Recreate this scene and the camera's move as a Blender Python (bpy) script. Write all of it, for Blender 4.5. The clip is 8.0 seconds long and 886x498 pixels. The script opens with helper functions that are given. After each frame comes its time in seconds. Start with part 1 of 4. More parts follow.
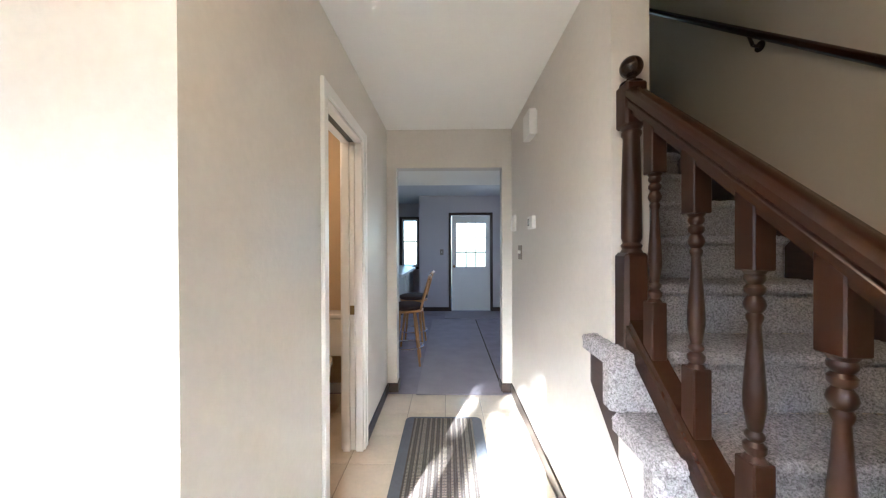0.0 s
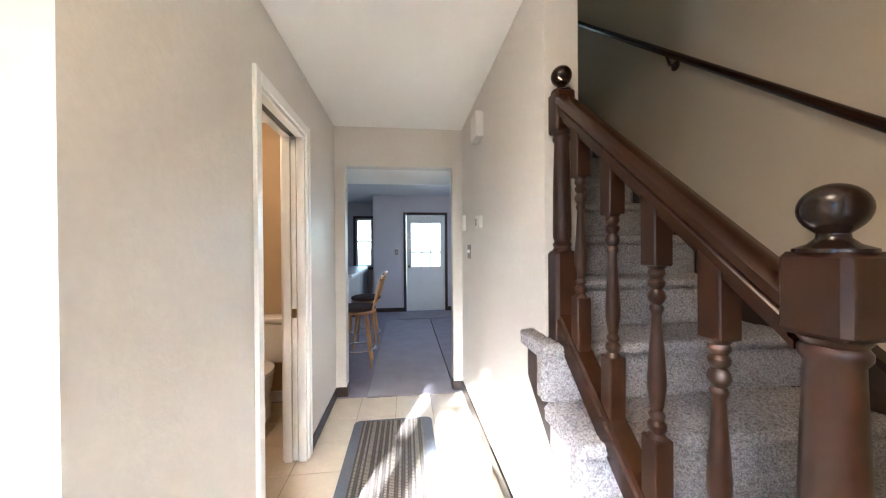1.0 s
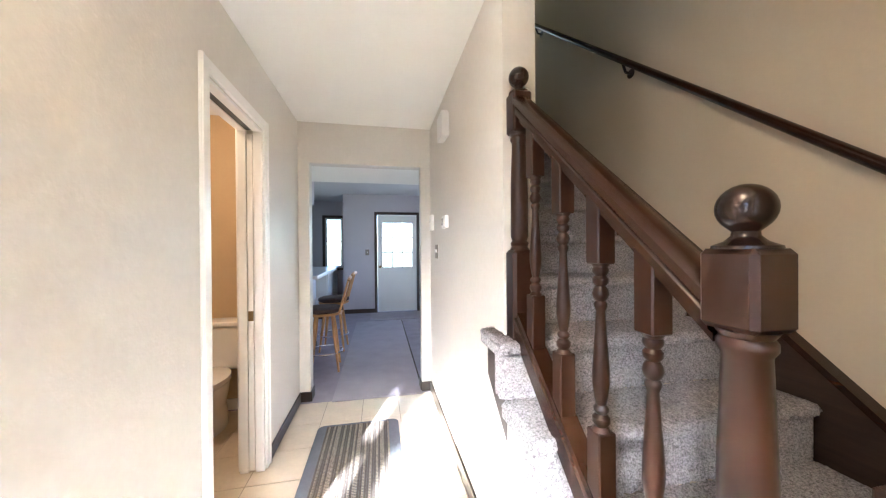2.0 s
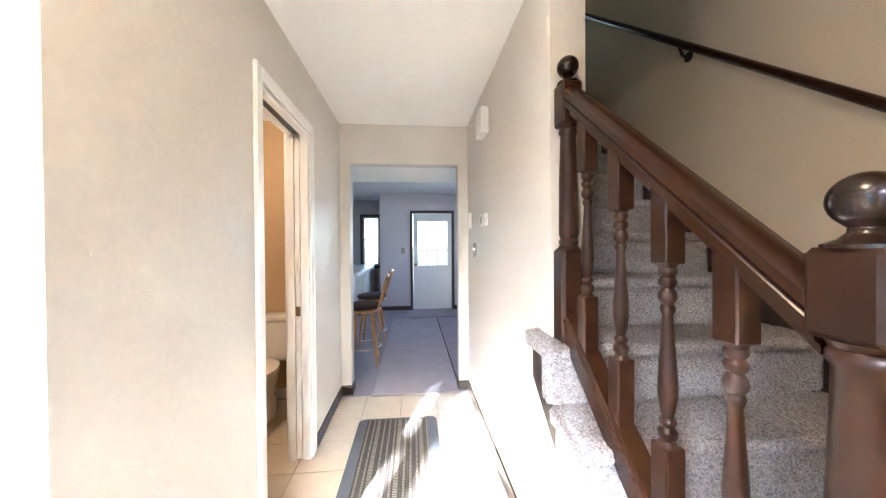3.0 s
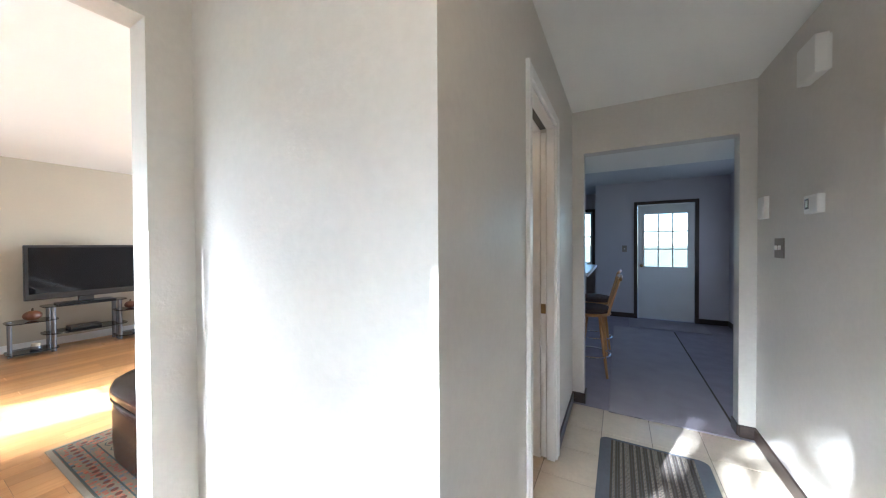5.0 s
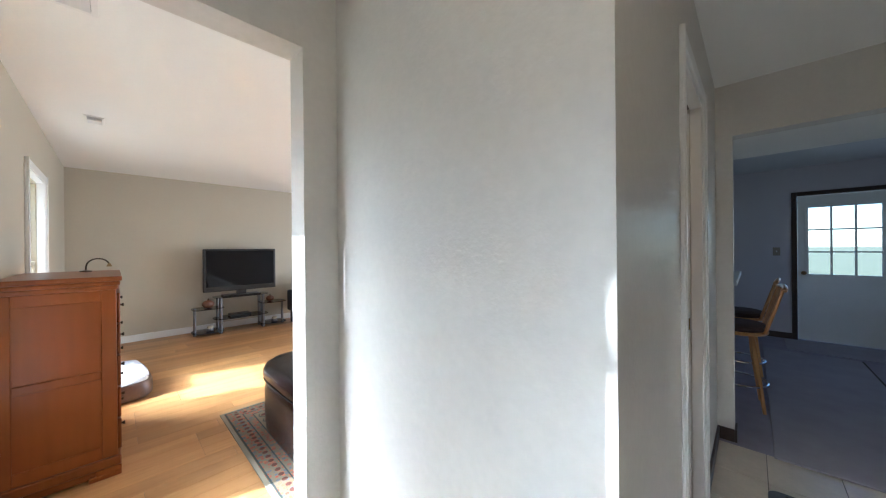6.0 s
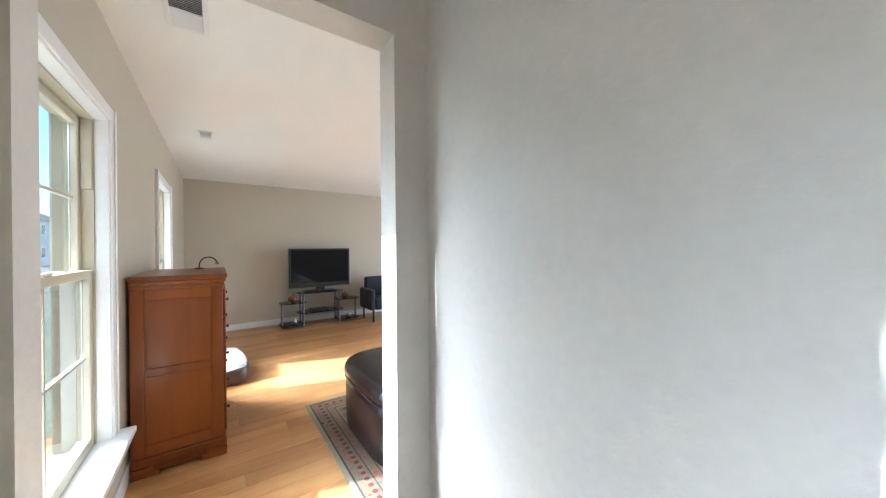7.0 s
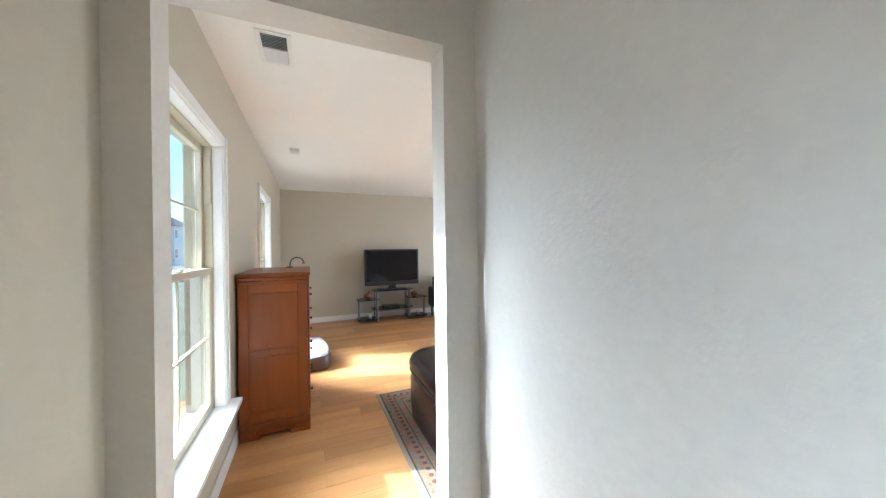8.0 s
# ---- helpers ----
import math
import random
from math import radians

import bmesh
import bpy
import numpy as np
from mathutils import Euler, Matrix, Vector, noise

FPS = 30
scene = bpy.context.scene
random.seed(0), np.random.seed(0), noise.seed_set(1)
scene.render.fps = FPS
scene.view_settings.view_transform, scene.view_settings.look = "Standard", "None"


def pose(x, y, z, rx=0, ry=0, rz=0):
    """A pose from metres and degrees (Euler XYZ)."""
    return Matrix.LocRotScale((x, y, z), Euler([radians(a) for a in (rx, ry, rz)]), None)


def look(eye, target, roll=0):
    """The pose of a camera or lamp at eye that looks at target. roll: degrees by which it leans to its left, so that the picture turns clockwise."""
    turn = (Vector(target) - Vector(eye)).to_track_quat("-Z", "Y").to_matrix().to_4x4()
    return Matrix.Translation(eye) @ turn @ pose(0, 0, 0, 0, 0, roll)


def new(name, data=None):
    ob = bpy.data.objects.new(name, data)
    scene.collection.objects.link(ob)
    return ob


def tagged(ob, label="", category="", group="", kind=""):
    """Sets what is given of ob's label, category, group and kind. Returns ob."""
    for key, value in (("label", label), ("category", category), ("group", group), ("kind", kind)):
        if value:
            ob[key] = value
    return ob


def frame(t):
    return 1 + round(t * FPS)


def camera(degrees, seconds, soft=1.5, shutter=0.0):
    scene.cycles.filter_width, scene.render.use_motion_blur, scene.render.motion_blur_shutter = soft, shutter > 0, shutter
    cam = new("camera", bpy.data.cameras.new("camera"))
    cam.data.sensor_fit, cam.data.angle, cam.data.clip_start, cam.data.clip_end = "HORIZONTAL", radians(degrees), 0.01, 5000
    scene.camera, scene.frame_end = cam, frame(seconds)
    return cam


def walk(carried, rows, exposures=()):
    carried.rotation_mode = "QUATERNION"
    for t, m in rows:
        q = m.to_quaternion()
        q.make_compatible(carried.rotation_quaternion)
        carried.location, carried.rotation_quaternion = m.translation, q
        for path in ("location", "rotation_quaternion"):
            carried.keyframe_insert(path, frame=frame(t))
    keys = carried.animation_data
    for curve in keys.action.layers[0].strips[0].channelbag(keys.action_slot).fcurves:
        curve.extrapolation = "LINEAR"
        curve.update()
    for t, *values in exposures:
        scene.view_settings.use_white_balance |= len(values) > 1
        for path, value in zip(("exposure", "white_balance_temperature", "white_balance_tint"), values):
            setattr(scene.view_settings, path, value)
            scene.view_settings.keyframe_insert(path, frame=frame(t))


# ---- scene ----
cam = camera(108.5, 8.0, soft=1.2)
PATH = [
    (0, (0.568, -2.964, 1.344), (0.537, -0.964, 1.336), -0.2),
    (0.5, (0.589, -2.962, 1.339), (0.672, -0.964, 1.332), -0.2),
    (1, (0.633, -2.963, 1.34), (0.864, -0.977, 1.331), -0.4),
    (1.5, (0.679, -2.957, 1.337), (1.041, -0.99, 1.328), -0.4),
    (1.7, (0.694, -2.959, 1.335), (1.085, -0.997, 1.328), -0.4),
    (2.8, (0.671, -2.945, 1.335), (0.94, -0.963, 1.317), -0.5),
    (3, (0.657, -2.935, 1.336), (0.84, -0.944, 1.318), -0.4),
    (3.5, (0.596, -2.924, 1.33), (0.517, -0.926, 1.311), -0.4),
    (4, (0.53, -2.918, 1.327), (0.118, -0.961, 1.305), -0.3),
    (4.5, (0.433, -2.885, 1.33), (-0.26, -1.009, 1.305), -0.3),
    (5, (0.344, -2.899, 1.332), (-0.621, -1.147, 1.308), -0.3),
    (5.2, (0.298, -2.915, 1.331), (-0.763, -1.22, 1.312), -0.4),
    (6.3, (0.121, -2.937, 1.337), (-1.364, -1.598, 1.334), -0.5),
    (6.5, (0.066, -2.935, 1.334), (-1.47, -1.654, 1.329), -0.5),
    (7, (-0.001, -2.948, 1.339), (-1.637, -1.798, 1.336), -0.5),
    (7.5, (-0.009, -2.949, 1.34), (-1.758, -1.977, 1.342), -0.6),
    (8, (0.063, -2.901, 1.341), (-1.783, -2.132, 1.344), -0.8),
]
walk(cam, [(t, look(eye, target, roll)) for t, eye, target, roll in PATH],
     exposures=[(0, 4.17, 5450, 10), (1.5, 4.7, 5550, 11), (2.8, 4.95, 5550, 11), (3.5, 4.75, 5500, 11), (4.5, 3.82, 5220, 9), (5.2, 3.22, 5070, 7), (6.3, 2.62, 5050, 5), (8, 2.66, 5050, 4)])


# ---- world, sun, large lights ----
SUN_EL, SUN_AZ = radians(26.3), radians(18.5)      # the sun stands over the street front and shines along +y, a little towards +x
world = bpy.data.worlds.new("world")
scene.world = world
world.use_nodes = True
wn = world.node_tree
sky = wn.nodes.new("ShaderNodeTexSky")
sky.sky_type, sky.sun_disc = "NISHITA", False
sky.air_density, sky.dust_density, sky.ozone_density = 1.0, 0.4, 3.0
sky.sun_elevation, sky.sun_rotation = SUN_EL, math.pi + SUN_AZ
wn.links.new(sky.outputs[0], wn.nodes["Background"].inputs[0])
wn.nodes["Background"].inputs[1].default_value = 0.056

sun_data = bpy.data.lights.new("sun", "SUN")
sun_data.energy, sun_data.angle, sun_data.color = 5.0, radians(0.5), (1.0, 0.955, 0.89)
sun = new("sun", sun_data)
_d = Vector((math.sin(SUN_AZ) * math.cos(SUN_EL), math.cos(SUN_AZ) * math.cos(SUN_EL), -math.sin(SUN_EL)))
sun.matrix_world = look(tuple(-20 * _d), (0, 0, 0))
# fill lamp for the living room, set in the added patio door
living_fill_data = bpy.data.lights.new("living_fill", "AREA")
living_fill_data.shape, living_fill_data.size, living_fill_data.size_y, living_fill_data.energy, living_fill_data.color = "RECTANGLE", 2.0, 1.85, 15.5, (1.0, 0.95, 0.88)
patio = new("living_fill", living_fill_data)
patio.matrix_world = look((-3.8, 2.0, 1.03), (-3.8, 0.0, 1.03))
# fill lamp for the kitchen, set in the added side window
side_data = bpy.data.lights.new("kitchen_fill", "AREA")
side_data.shape, side_data.size, side_data.size_y, side_data.energy, side_data.color = "RECTANGLE", 1.85, 1.0, 0.35, (1.0, 0.96, 0.95)
side = new("kitchen_fill", side_data)
side.matrix_world = look((1.90, 2.2, 1.475), (0.0, 2.2, 1.475))


# ---- materials ----
def material(name, color, rough=0.6, metal=0.0, vary=0.12, scale=3.0, grain=60.0, bump=0.0, bump_scale=200.0, second=None, spec=0.5, coat=0.0, bump_dist=0.002, tight=0.2):
    """A surface with a slow and a fine variation of its colour, and a relief."""
    m = bpy.data.materials.new(name)
    m.use_nodes = True
    t, b = m.node_tree, m.node_tree.nodes["Principled BSDF"]
    N, L = t.nodes.new, t.links.new
    co = N("ShaderNodeTexCoord")
    slow, fine = N("ShaderNodeTexNoise"), N("ShaderNodeTexNoise")
    slow.inputs["Scale"].default_value, slow.inputs["Detail"].default_value = scale, 4
    fine.inputs["Scale"].default_value, fine.inputs["Detail"].default_value = grain, 3
    L(co.outputs["Object"], slow.inputs["Vector"]), L(co.outputs["Object"], fine.inputs["Vector"])
    mix, ramp = N("ShaderNodeMix"), N("ShaderNodeMapRange")
    mix.data_type = "FLOAT"
    mix.inputs[0].default_value = 0.4
    L(slow.outputs["Fac"], mix.inputs[2]), L(fine.outputs["Fac"], mix.inputs[3])
    ramp.inputs[1].default_value, ramp.inputs[2].default_value = 0.5 - tight, 0.5 + tight
    L(mix.outputs[0], ramp.inputs[0])
    col = N("ShaderNodeMix")
    col.data_type = "RGBA"
    second = second or tuple(c * (1 - vary) for c in color)
    col.inputs[6].default_value, col.inputs[7].default_value = (*second, 1), (*color, 1)
    L(ramp.outputs[0], col.inputs[0]), L(col.outputs[2], b.inputs["Base Color"])
    b.inputs["Roughness"].default_value, b.inputs["Metallic"].default_value = rough, metal
    b.inputs["Specular IOR Level"].default_value, b.inputs["Coat Weight"].default_value = spec, coat
    if bump:
        rel, bp = N("ShaderNodeTexNoise"), N("ShaderNodeBump")
        rel.inputs["Scale"].default_value, rel.inputs["Detail"].default_value = bump_scale, 3
        L(co.outputs["Object"], rel.inputs["Vector"]), L(rel.outputs["Fac"], bp.inputs["Height"])
        bp.inputs["Strength"].default_value, bp.inputs["Distance"].default_value = bump, bump_dist
        L(bp.outputs[0], b.inputs["Normal"])
    return m


def wood(name, dark, light, rough=0.35, axis=2, coat=0.0, ring=9.0, stretch=14.0, spec=0.5, spread=0.14):
    """Stained wood: grain drawn out along one axis."""
    m = material(name, light, rough, coat=coat, spec=spec)
    t, b = m.node_tree, m.node_tree.nodes["Principled BSDF"]
    N, L = t.nodes.new, t.links.new
    co, mp = N("ShaderNodeTexCoord"), N("ShaderNodeMapping")
    s = [stretch] * 3
    s[axis] = stretch / 12
    mp.inputs["Scale"].default_value = s
    info, off = N("ShaderNodeObjectInfo"), N("ShaderNodeVectorMath")
    off.operation = "SCALE"
    off.inputs[0].default_value = (7.3, 3.1, 5.7)
    L(info.outputs["Random"], off.inputs["Scale"]), L(off.outputs[0], mp.inputs["Location"])
    L(co.outputs["Object"], mp.inputs["Vector"])
    n1, n2 = N("ShaderNodeTexNoise"), N("ShaderNodeTexNoise")
    n1.inputs["Scale"].default_value, n1.inputs["Detail"].default_value, n1.inputs["Distortion"].default_value = ring / 5, 6, 1.2
    n2.inputs["Scale"].default_value, n2.inputs["Detail"].default_value = ring * 2, 3
    L(mp.outputs[0], n1.inputs["Vector"]), L(mp.outputs[0], n2.inputs["Vector"])
    mx, cr = N("ShaderNodeMix"), N("ShaderNodeValToRGB")
    mx.data_type = "FLOAT"
    mx.inputs[0].default_value = 0.35
    L(n1.outputs["Fac"], mx.inputs[2]), L(n2.outputs["Fac"], mx.inputs[3])
    cr.color_ramp.elements[0].position, cr.color_ramp.elements[1].position = 0.3, 0.68
    cr.color_ramp.elements[0].color, cr.color_ramp.elements[1].color = (*dark, 1), (*light, 1)
    L(mx.outputs[0], cr.inputs["Fac"])
    hue = N("ShaderNodeHueSaturation")
    val = N("ShaderNodeMapRange")
    val.inputs[3].default_value, val.inputs[4].default_value = 1 - spread, 1 + spread
    L(info.outputs["Random"], val.inputs[0]), L(val.outputs[0], hue.inputs["Value"])
    L(cr.outputs[0], hue.inputs["Color"]), L(hue.outputs[0], b.inputs["Base Color"])
    return m


WALL = material("wall_paint", (0.655, 0.618, 0.56), 0.42, vary=0.11, scale=1.6, grain=40, bump=0.42, bump_scale=85, spec=0.45)
WALL_LIVING = material("living_wall_paint", (0.51, 0.462, 0.365), 0.6, vary=0.05, scale=1.2, grain=40, bump=0.25, bump_scale=130, spec=0.3)
WALL_BATH = material("bath_wall_paint", (0.50, 0.37, 0.22), 0.6, vary=0.06, scale=1.5, bump=0.2, bump_scale=130)
WALL_STAIR = material("stair_wall_paint", (0.63, 0.545, 0.415), 0.7, vary=0.06, scale=1.2, bump=0.25, bump_scale=130, spec=0.3)
WALL_KITCHEN = material("kitchen_wall_paint", (0.54, 0.505, 0.535), 0.6, vary=0.05, scale=1.2, bump=0.2, bump_scale=130)
CARPET = material("grey_beige_loop_carpet", (0.55, 0.525, 0.535), 0.95, scale=140, grain=300, bump=1.0, bump_scale=300, second=(0.19, 0.178, 0.184), spec=0.1, bump_dist=0.007, tight=0.12)
MAHOGANY = wood("dark_mahogany_stain", (0.0185, 0.0054, 0.0021), (0.0270, 0.0081, 0.0031), 0.34, axis=2, coat=0.04, spec=0.42, ring=7, spread=0.10)
FINIAL = wood("dark_polished_mahogany", (0.0085, 0.0036, 0.0022), (0.0150, 0.0058, 0.0030), 0.25, axis=2, coat=0.12, spec=0.4, ring=9)
MAHOGANY_RAIL = wood("dark_mahogany_rail", (0.0190, 0.0056, 0.0022), (0.0290, 0.0087, 0.0033), 0.27, axis=1, coat=0.08, spec=0.42, ring=12, spread=0.08)
CHERRY = wood("cherry_veneer", (0.155, 0.037, 0.004), (0.215, 0.058, 0.008), 0.34, axis=2, coat=0.05, stretch=2.5, ring=5, spec=0.3)
OAK = wood("golden_oak", (0.35, 0.16, 0.05), (0.55, 0.29, 0.11), 0.35, axis=2, coat=0.1)
ALMOND = material("almond_vinyl", (0.47, 0.42, 0.30), 0.4, vary=0.05)
WHITE = material("white_plastic", (0.78, 0.77, 0.74), 0.4, vary=0.04)
PORCELAIN = material("white_porcelain", (0.80, 0.78, 0.74), 0.12, vary=0.03, coat=0.4)
DARK_SCREEN = material("dark_lcd", (0.03, 0.035, 0.035), 0.2)
LCD_PALE = material("pale_lcd", (0.55, 0.58, 0.52), 0.25, vary=0.05)
BRASS = material("aged_brass", (0.30, 0.21, 0.10), 0.35, metal=1.0, vary=0.2)
BRONZE = material("dark_bronze", (0.045, 0.03, 0.02), 0.4, metal=0.7, vary=0.2)
SWITCH = material("brushed_bronze_plate", (0.30, 0.26, 0.22), 0.5, metal=0.6, vary=0.15)
STEEL = material("grey_steel", (0.22, 0.225, 0.24), 0.3, metal=1.0, vary=0.1)
CHROME = material("chrome", (0.75, 0.75, 0.76), 0.12, metal=1.0, vary=0.05)
BLACK = material("black_plastic", (0.012, 0.012, 0.013), 0.3, vary=0.2)
SCREEN = material("black_screen_glass", (0.004, 0.004, 0.005), 0.04, vary=0.1, spec=0.2)
LEATHER = material("dark_brown_leather", (0.014, 0.008, 0.009), 0.26, vary=0.35, scale=12, grain=120, bump=0.5, bump_scale=160, coat=0.15)
BED_SIDE = material("brown_faux_leather", (0.12, 0.065, 0.045), 0.4, vary=0.3, scale=20, bump=0.4)
RUG_DARK = material("dark_green_rug_line", (0.055, 0.065, 0.06), 0.95, vary=0.3, bump=0.5, spec=0.1)
RUG_RED = material("brick_red_rug_motif", (0.11, 0.046, 0.034), 0.95, vary=0.3, bump=0.5, spec=0.1)
UPHOLSTERY = material("dark_slate_upholstery", (0.020, 0.023, 0.032), 0.8, vary=0.3, bump=0.5)
VENT_GREY = material("grey_vent_louvre", (0.78, 0.78, 0.77), 0.5, vary=0.1)
VENT_DARK = material("dark_duct", (0.17, 0.17, 0.17), 0.8, vary=0.2)
CUSHION = material("dark_brown_cushion", (0.06, 0.035, 0.03), 0.9, vary=0.3, bump=0.5)
BED_TOP = material("white_fleece", (0.72, 0.73, 0.78), 0.95, vary=0.15, scale=20, bump=0.8, bump_scale=180, bump_dist=0.006)
COUNTER = material("white_laminate_counter", (0.72, 0.73, 0.76), 0.3, vary=0.06, scale=30)
PUMPKIN = material("orange_ceramic", (0.20, 0.075, 0.035), 0.4, vary=0.4)
CANDLE = material("ivory_wax", (0.70, 0.62, 0.48), 0.5, vary=0.08)
MAT_EDGE = material("blue_grey_mat_binding", (0.125, 0.135, 0.155), 0.9, vary=0.25, bump=0.5, bump_scale=300, spec=0.1)
MAT_DARK = material("brown_black_mat_stripe", (0.045, 0.036, 0.032), 0.95, scale=110, second=(0.095, 0.082, 0.070), grain=260, bump=0.8, bump_scale=300, spec=0.1)
RUG_EDGE = material("pale_bound_rug_edge", (0.24, 0.21, 0.16), 0.95, vary=0.15, grain=200, bump=0.6, bump_scale=300, spec=0.1)
RUG_BORDER = material("cream_rug_border", (0.185, 0.145, 0.092), 0.95, vary=0.2, grain=200, bump=0.6, bump_scale=300, spec=0.1)
RUG_GREY = material("pale_grey_area_rug", (0.37, 0.34, 0.37), 0.95, vary=0.2, scale=5, grain=240, bump=0.8, bump_scale=380, spec=0.1)
CONCRETE = material("pale_concrete", (0.20, 0.195, 0.185), 0.85, vary=0.2, scale=2, bump=0.3)
ASPHALT = material("asphalt", (0.055, 0.055, 0.058), 0.9, vary=0.25, bump=0.4)
SIDING = material("pale_vinyl_siding", (0.62, 0.64, 0.64), 0.6, vary=0.06, scale=1)
ROOFING = material("grey_shingles", (0.12, 0.11, 0.11), 0.9, vary=0.35, scale=4)
BARK = material("bark", (0.10, 0.075, 0.055), 0.95, vary=0.4, bump=0.8, bump_scale=40)
LEAF = material("leaves", (0.075, 0.11, 0.03), 0.7, vary=0.4, scale=1.5)
GLASS = bpy.data.materials.new("window_glass")
GLASS.use_nodes = True
_g = GLASS.node_tree.nodes["Principled BSDF"]
_g.inputs["Transmission Weight"].default_value, _g.inputs["Roughness"].default_value, _g.inputs["IOR"].default_value = 1.0, 0.0, 1.45
_g.inputs["Base Color"].default_value = (0.97, 0.99, 0.985, 1)
# unseen blind that tints the added landing window's light warm
WARMING_BLIND = bpy.data.materials.new("light_warming_blind")
WARMING_BLIND.use_nodes = True
_b = WARMING_BLIND.node_tree.nodes["Principled BSDF"]
_b.inputs["Base Color"].default_value, _b.inputs["Roughness"].default_value = (0.86, 0.66, 0.40, 1), 0.9
_b.inputs["Transmission Weight"].default_value, _b.inputs["IOR"].default_value = 0.9, 1.05
# unseen sheer, kept dark to cut the sun that reaches the stairs
SHEER = bpy.data.materials.new("light_dimming_sheer")
SHEER.use_nodes = True
_s = SHEER.node_tree.nodes["Principled BSDF"]
_s.inputs["Base Color"].default_value, _s.inputs["Roughness"].default_value = (0.25, 0.26, 0.278, 1), 0.9
_s.inputs["Transmission Weight"].default_value, _s.inputs["IOR"].default_value = 0.85, 1.05
SMOKED = material("smoked_glass", (0.02, 0.022, 0.026), 0.08, vary=0.1, spec=0.3)


def rug_material():
    """Oriental rug: small flowers of brick red, slate blue and cream on a tan field."""
    m = material("oriental_rug_pile", (0.28, 0.22, 0.15), 0.95, vary=0.15, bump=0.6, bump_scale=300, spec=0.1)
    t, b = m.node_tree, m.node_tree.nodes["Principled BSDF"]
    N, L = t.nodes.new, t.links.new
    co, vo = N("ShaderNodeTexCoord"), N("ShaderNodeTexVoronoi")
    vo.inputs["Scale"].default_value, vo.inputs["Randomness"].default_value = 34.0, 0.6
    L(co.outputs["Object"], vo.inputs["Vector"])
    bw, r1, r2 = N("ShaderNodeSeparateColor"), N("ShaderNodeValToRGB"), N("ShaderNodeValToRGB")
    L(vo.outputs["Color"], bw.inputs[0]), L(bw.outputs[0], r1.inputs[0]), L(vo.outputs["Distance"], r2.inputs[0])
    r1.color_ramp.interpolation = r2.color_ramp.interpolation = "CONSTANT"
    for pos, c in ((0.0, (0.25, 0.055, 0.035)), (0.4, (0.08, 0.10, 0.13)), (0.7, (0.30, 0.10, 0.05))):
        e = r1.color_ramp.elements.new(pos)
        e.color = (*c, 1)
    for pos, c in ((0.0, (1, 1, 1)), (0.12, (0.15, 0.15, 0.15)), (0.2, (0.9, 0.9, 0.9)), (0.38, (0, 0, 0))):
        e = r2.color_ramp.elements.new(pos)
        e.color = (*c, 1)
    mx = N("ShaderNodeMix")
    mx.data_type = "RGBA"
    L(r2.outputs[0], mx.inputs[0]), L(r1.outputs[0], mx.inputs[7])
    mx.inputs[6].default_value = (0.15, 0.12, 0.08, 1)
    L(mx.outputs[2], b.inputs["Base Color"])
    return m


RUG_FIELD = rug_material()


def beaded_stripe():
    """A woven rib of pale knots on a dark ground."""
    m = material("pale_beaded_mat_stripe", (0.33, 0.29, 0.23), 0.95, bump=0.5, bump_scale=300, spec=0.1)
    t, b = m.node_tree, m.node_tree.nodes["Principled BSDF"]
    N, L = t.nodes.new, t.links.new
    co, wv, cr = N("ShaderNodeTexCoord"), N("ShaderNodeTexWave"), N("ShaderNodeValToRGB")
    wv.bands_direction = "Y"
    wv.inputs["Scale"].default_value, wv.inputs["Distortion"].default_value, wv.inputs["Detail Scale"].default_value = 27.0, 1.2, 4.0
    L(co.outputs["Object"], wv.inputs["Vector"]), L(wv.outputs["Fac"], cr.inputs["Fac"])
    cr.color_ramp.elements[0].position, cr.color_ramp.elements[1].position = 0.25, 0.55
    cr.color_ramp.elements[0].color, cr.color_ramp.elements[1].color = (0.05, 0.042, 0.037, 1), (0.27, 0.235, 0.19, 1)
    L(cr.outputs[0], b.inputs["Base Color"])
    return m


MAT_BEAD = beaded_stripe()
CEILING = material("ceiling_paint", (0.86, 0.85, 0.815), 0.8, vary=0.04, scale=1.0, bump=0.3, bump_scale=90, spec=0.2)
# darker, bluer copy of the ceiling paint: the kitchen's shade put into the colour
CEILING_KITCHEN_SHADED = material("shaded_kitchen_ceiling_paint", (0.60, 0.60, 0.635), 0.8, vary=0.05, scale=1.0, bump=0.3, bump_scale=90, spec=0.2)
TRIM = material("white_trim_paint", (0.80, 0.79, 0.76), 0.3, vary=0.05, scale=4, bump=0.05)
DARK_TRIM = wood("dark_brown_trim", (0.022, 0.013, 0.010), (0.05, 0.028, 0.02), 0.4, axis=1)
TILE = material("beige_floor_tile", (0.60, 0.51, 0.39), 0.28, vary=0.16, scale=9, grain=45, bump=0.12, bump_scale=60)
GROUT = material("grey_grout", (0.25, 0.22, 0.18), 0.9, vary=0.2, bump=0.3)
CARPET_KITCHEN = material("grey_kitchen_carpet", (0.33, 0.30, 0.345), 0.95, vary=0.25, scale=6, grain=260, bump=0.8, bump_scale=420, spec=0.1)
SUBFLOOR = material("laminate_joint", (0.16, 0.09, 0.045), 0.6)
LAMINATE = wood("honey_oak_laminate", (0.37, 0.180, 0.062), (0.50, 0.270, 0.105), 0.30, axis=1, stretch=5.0, ring=6.0, spread=0.18, spec=0.35)
GRASS = material("lawn", (0.15, 0.165, 0.10), 0.95, vary=0.5, scale=0.6, grain=20)


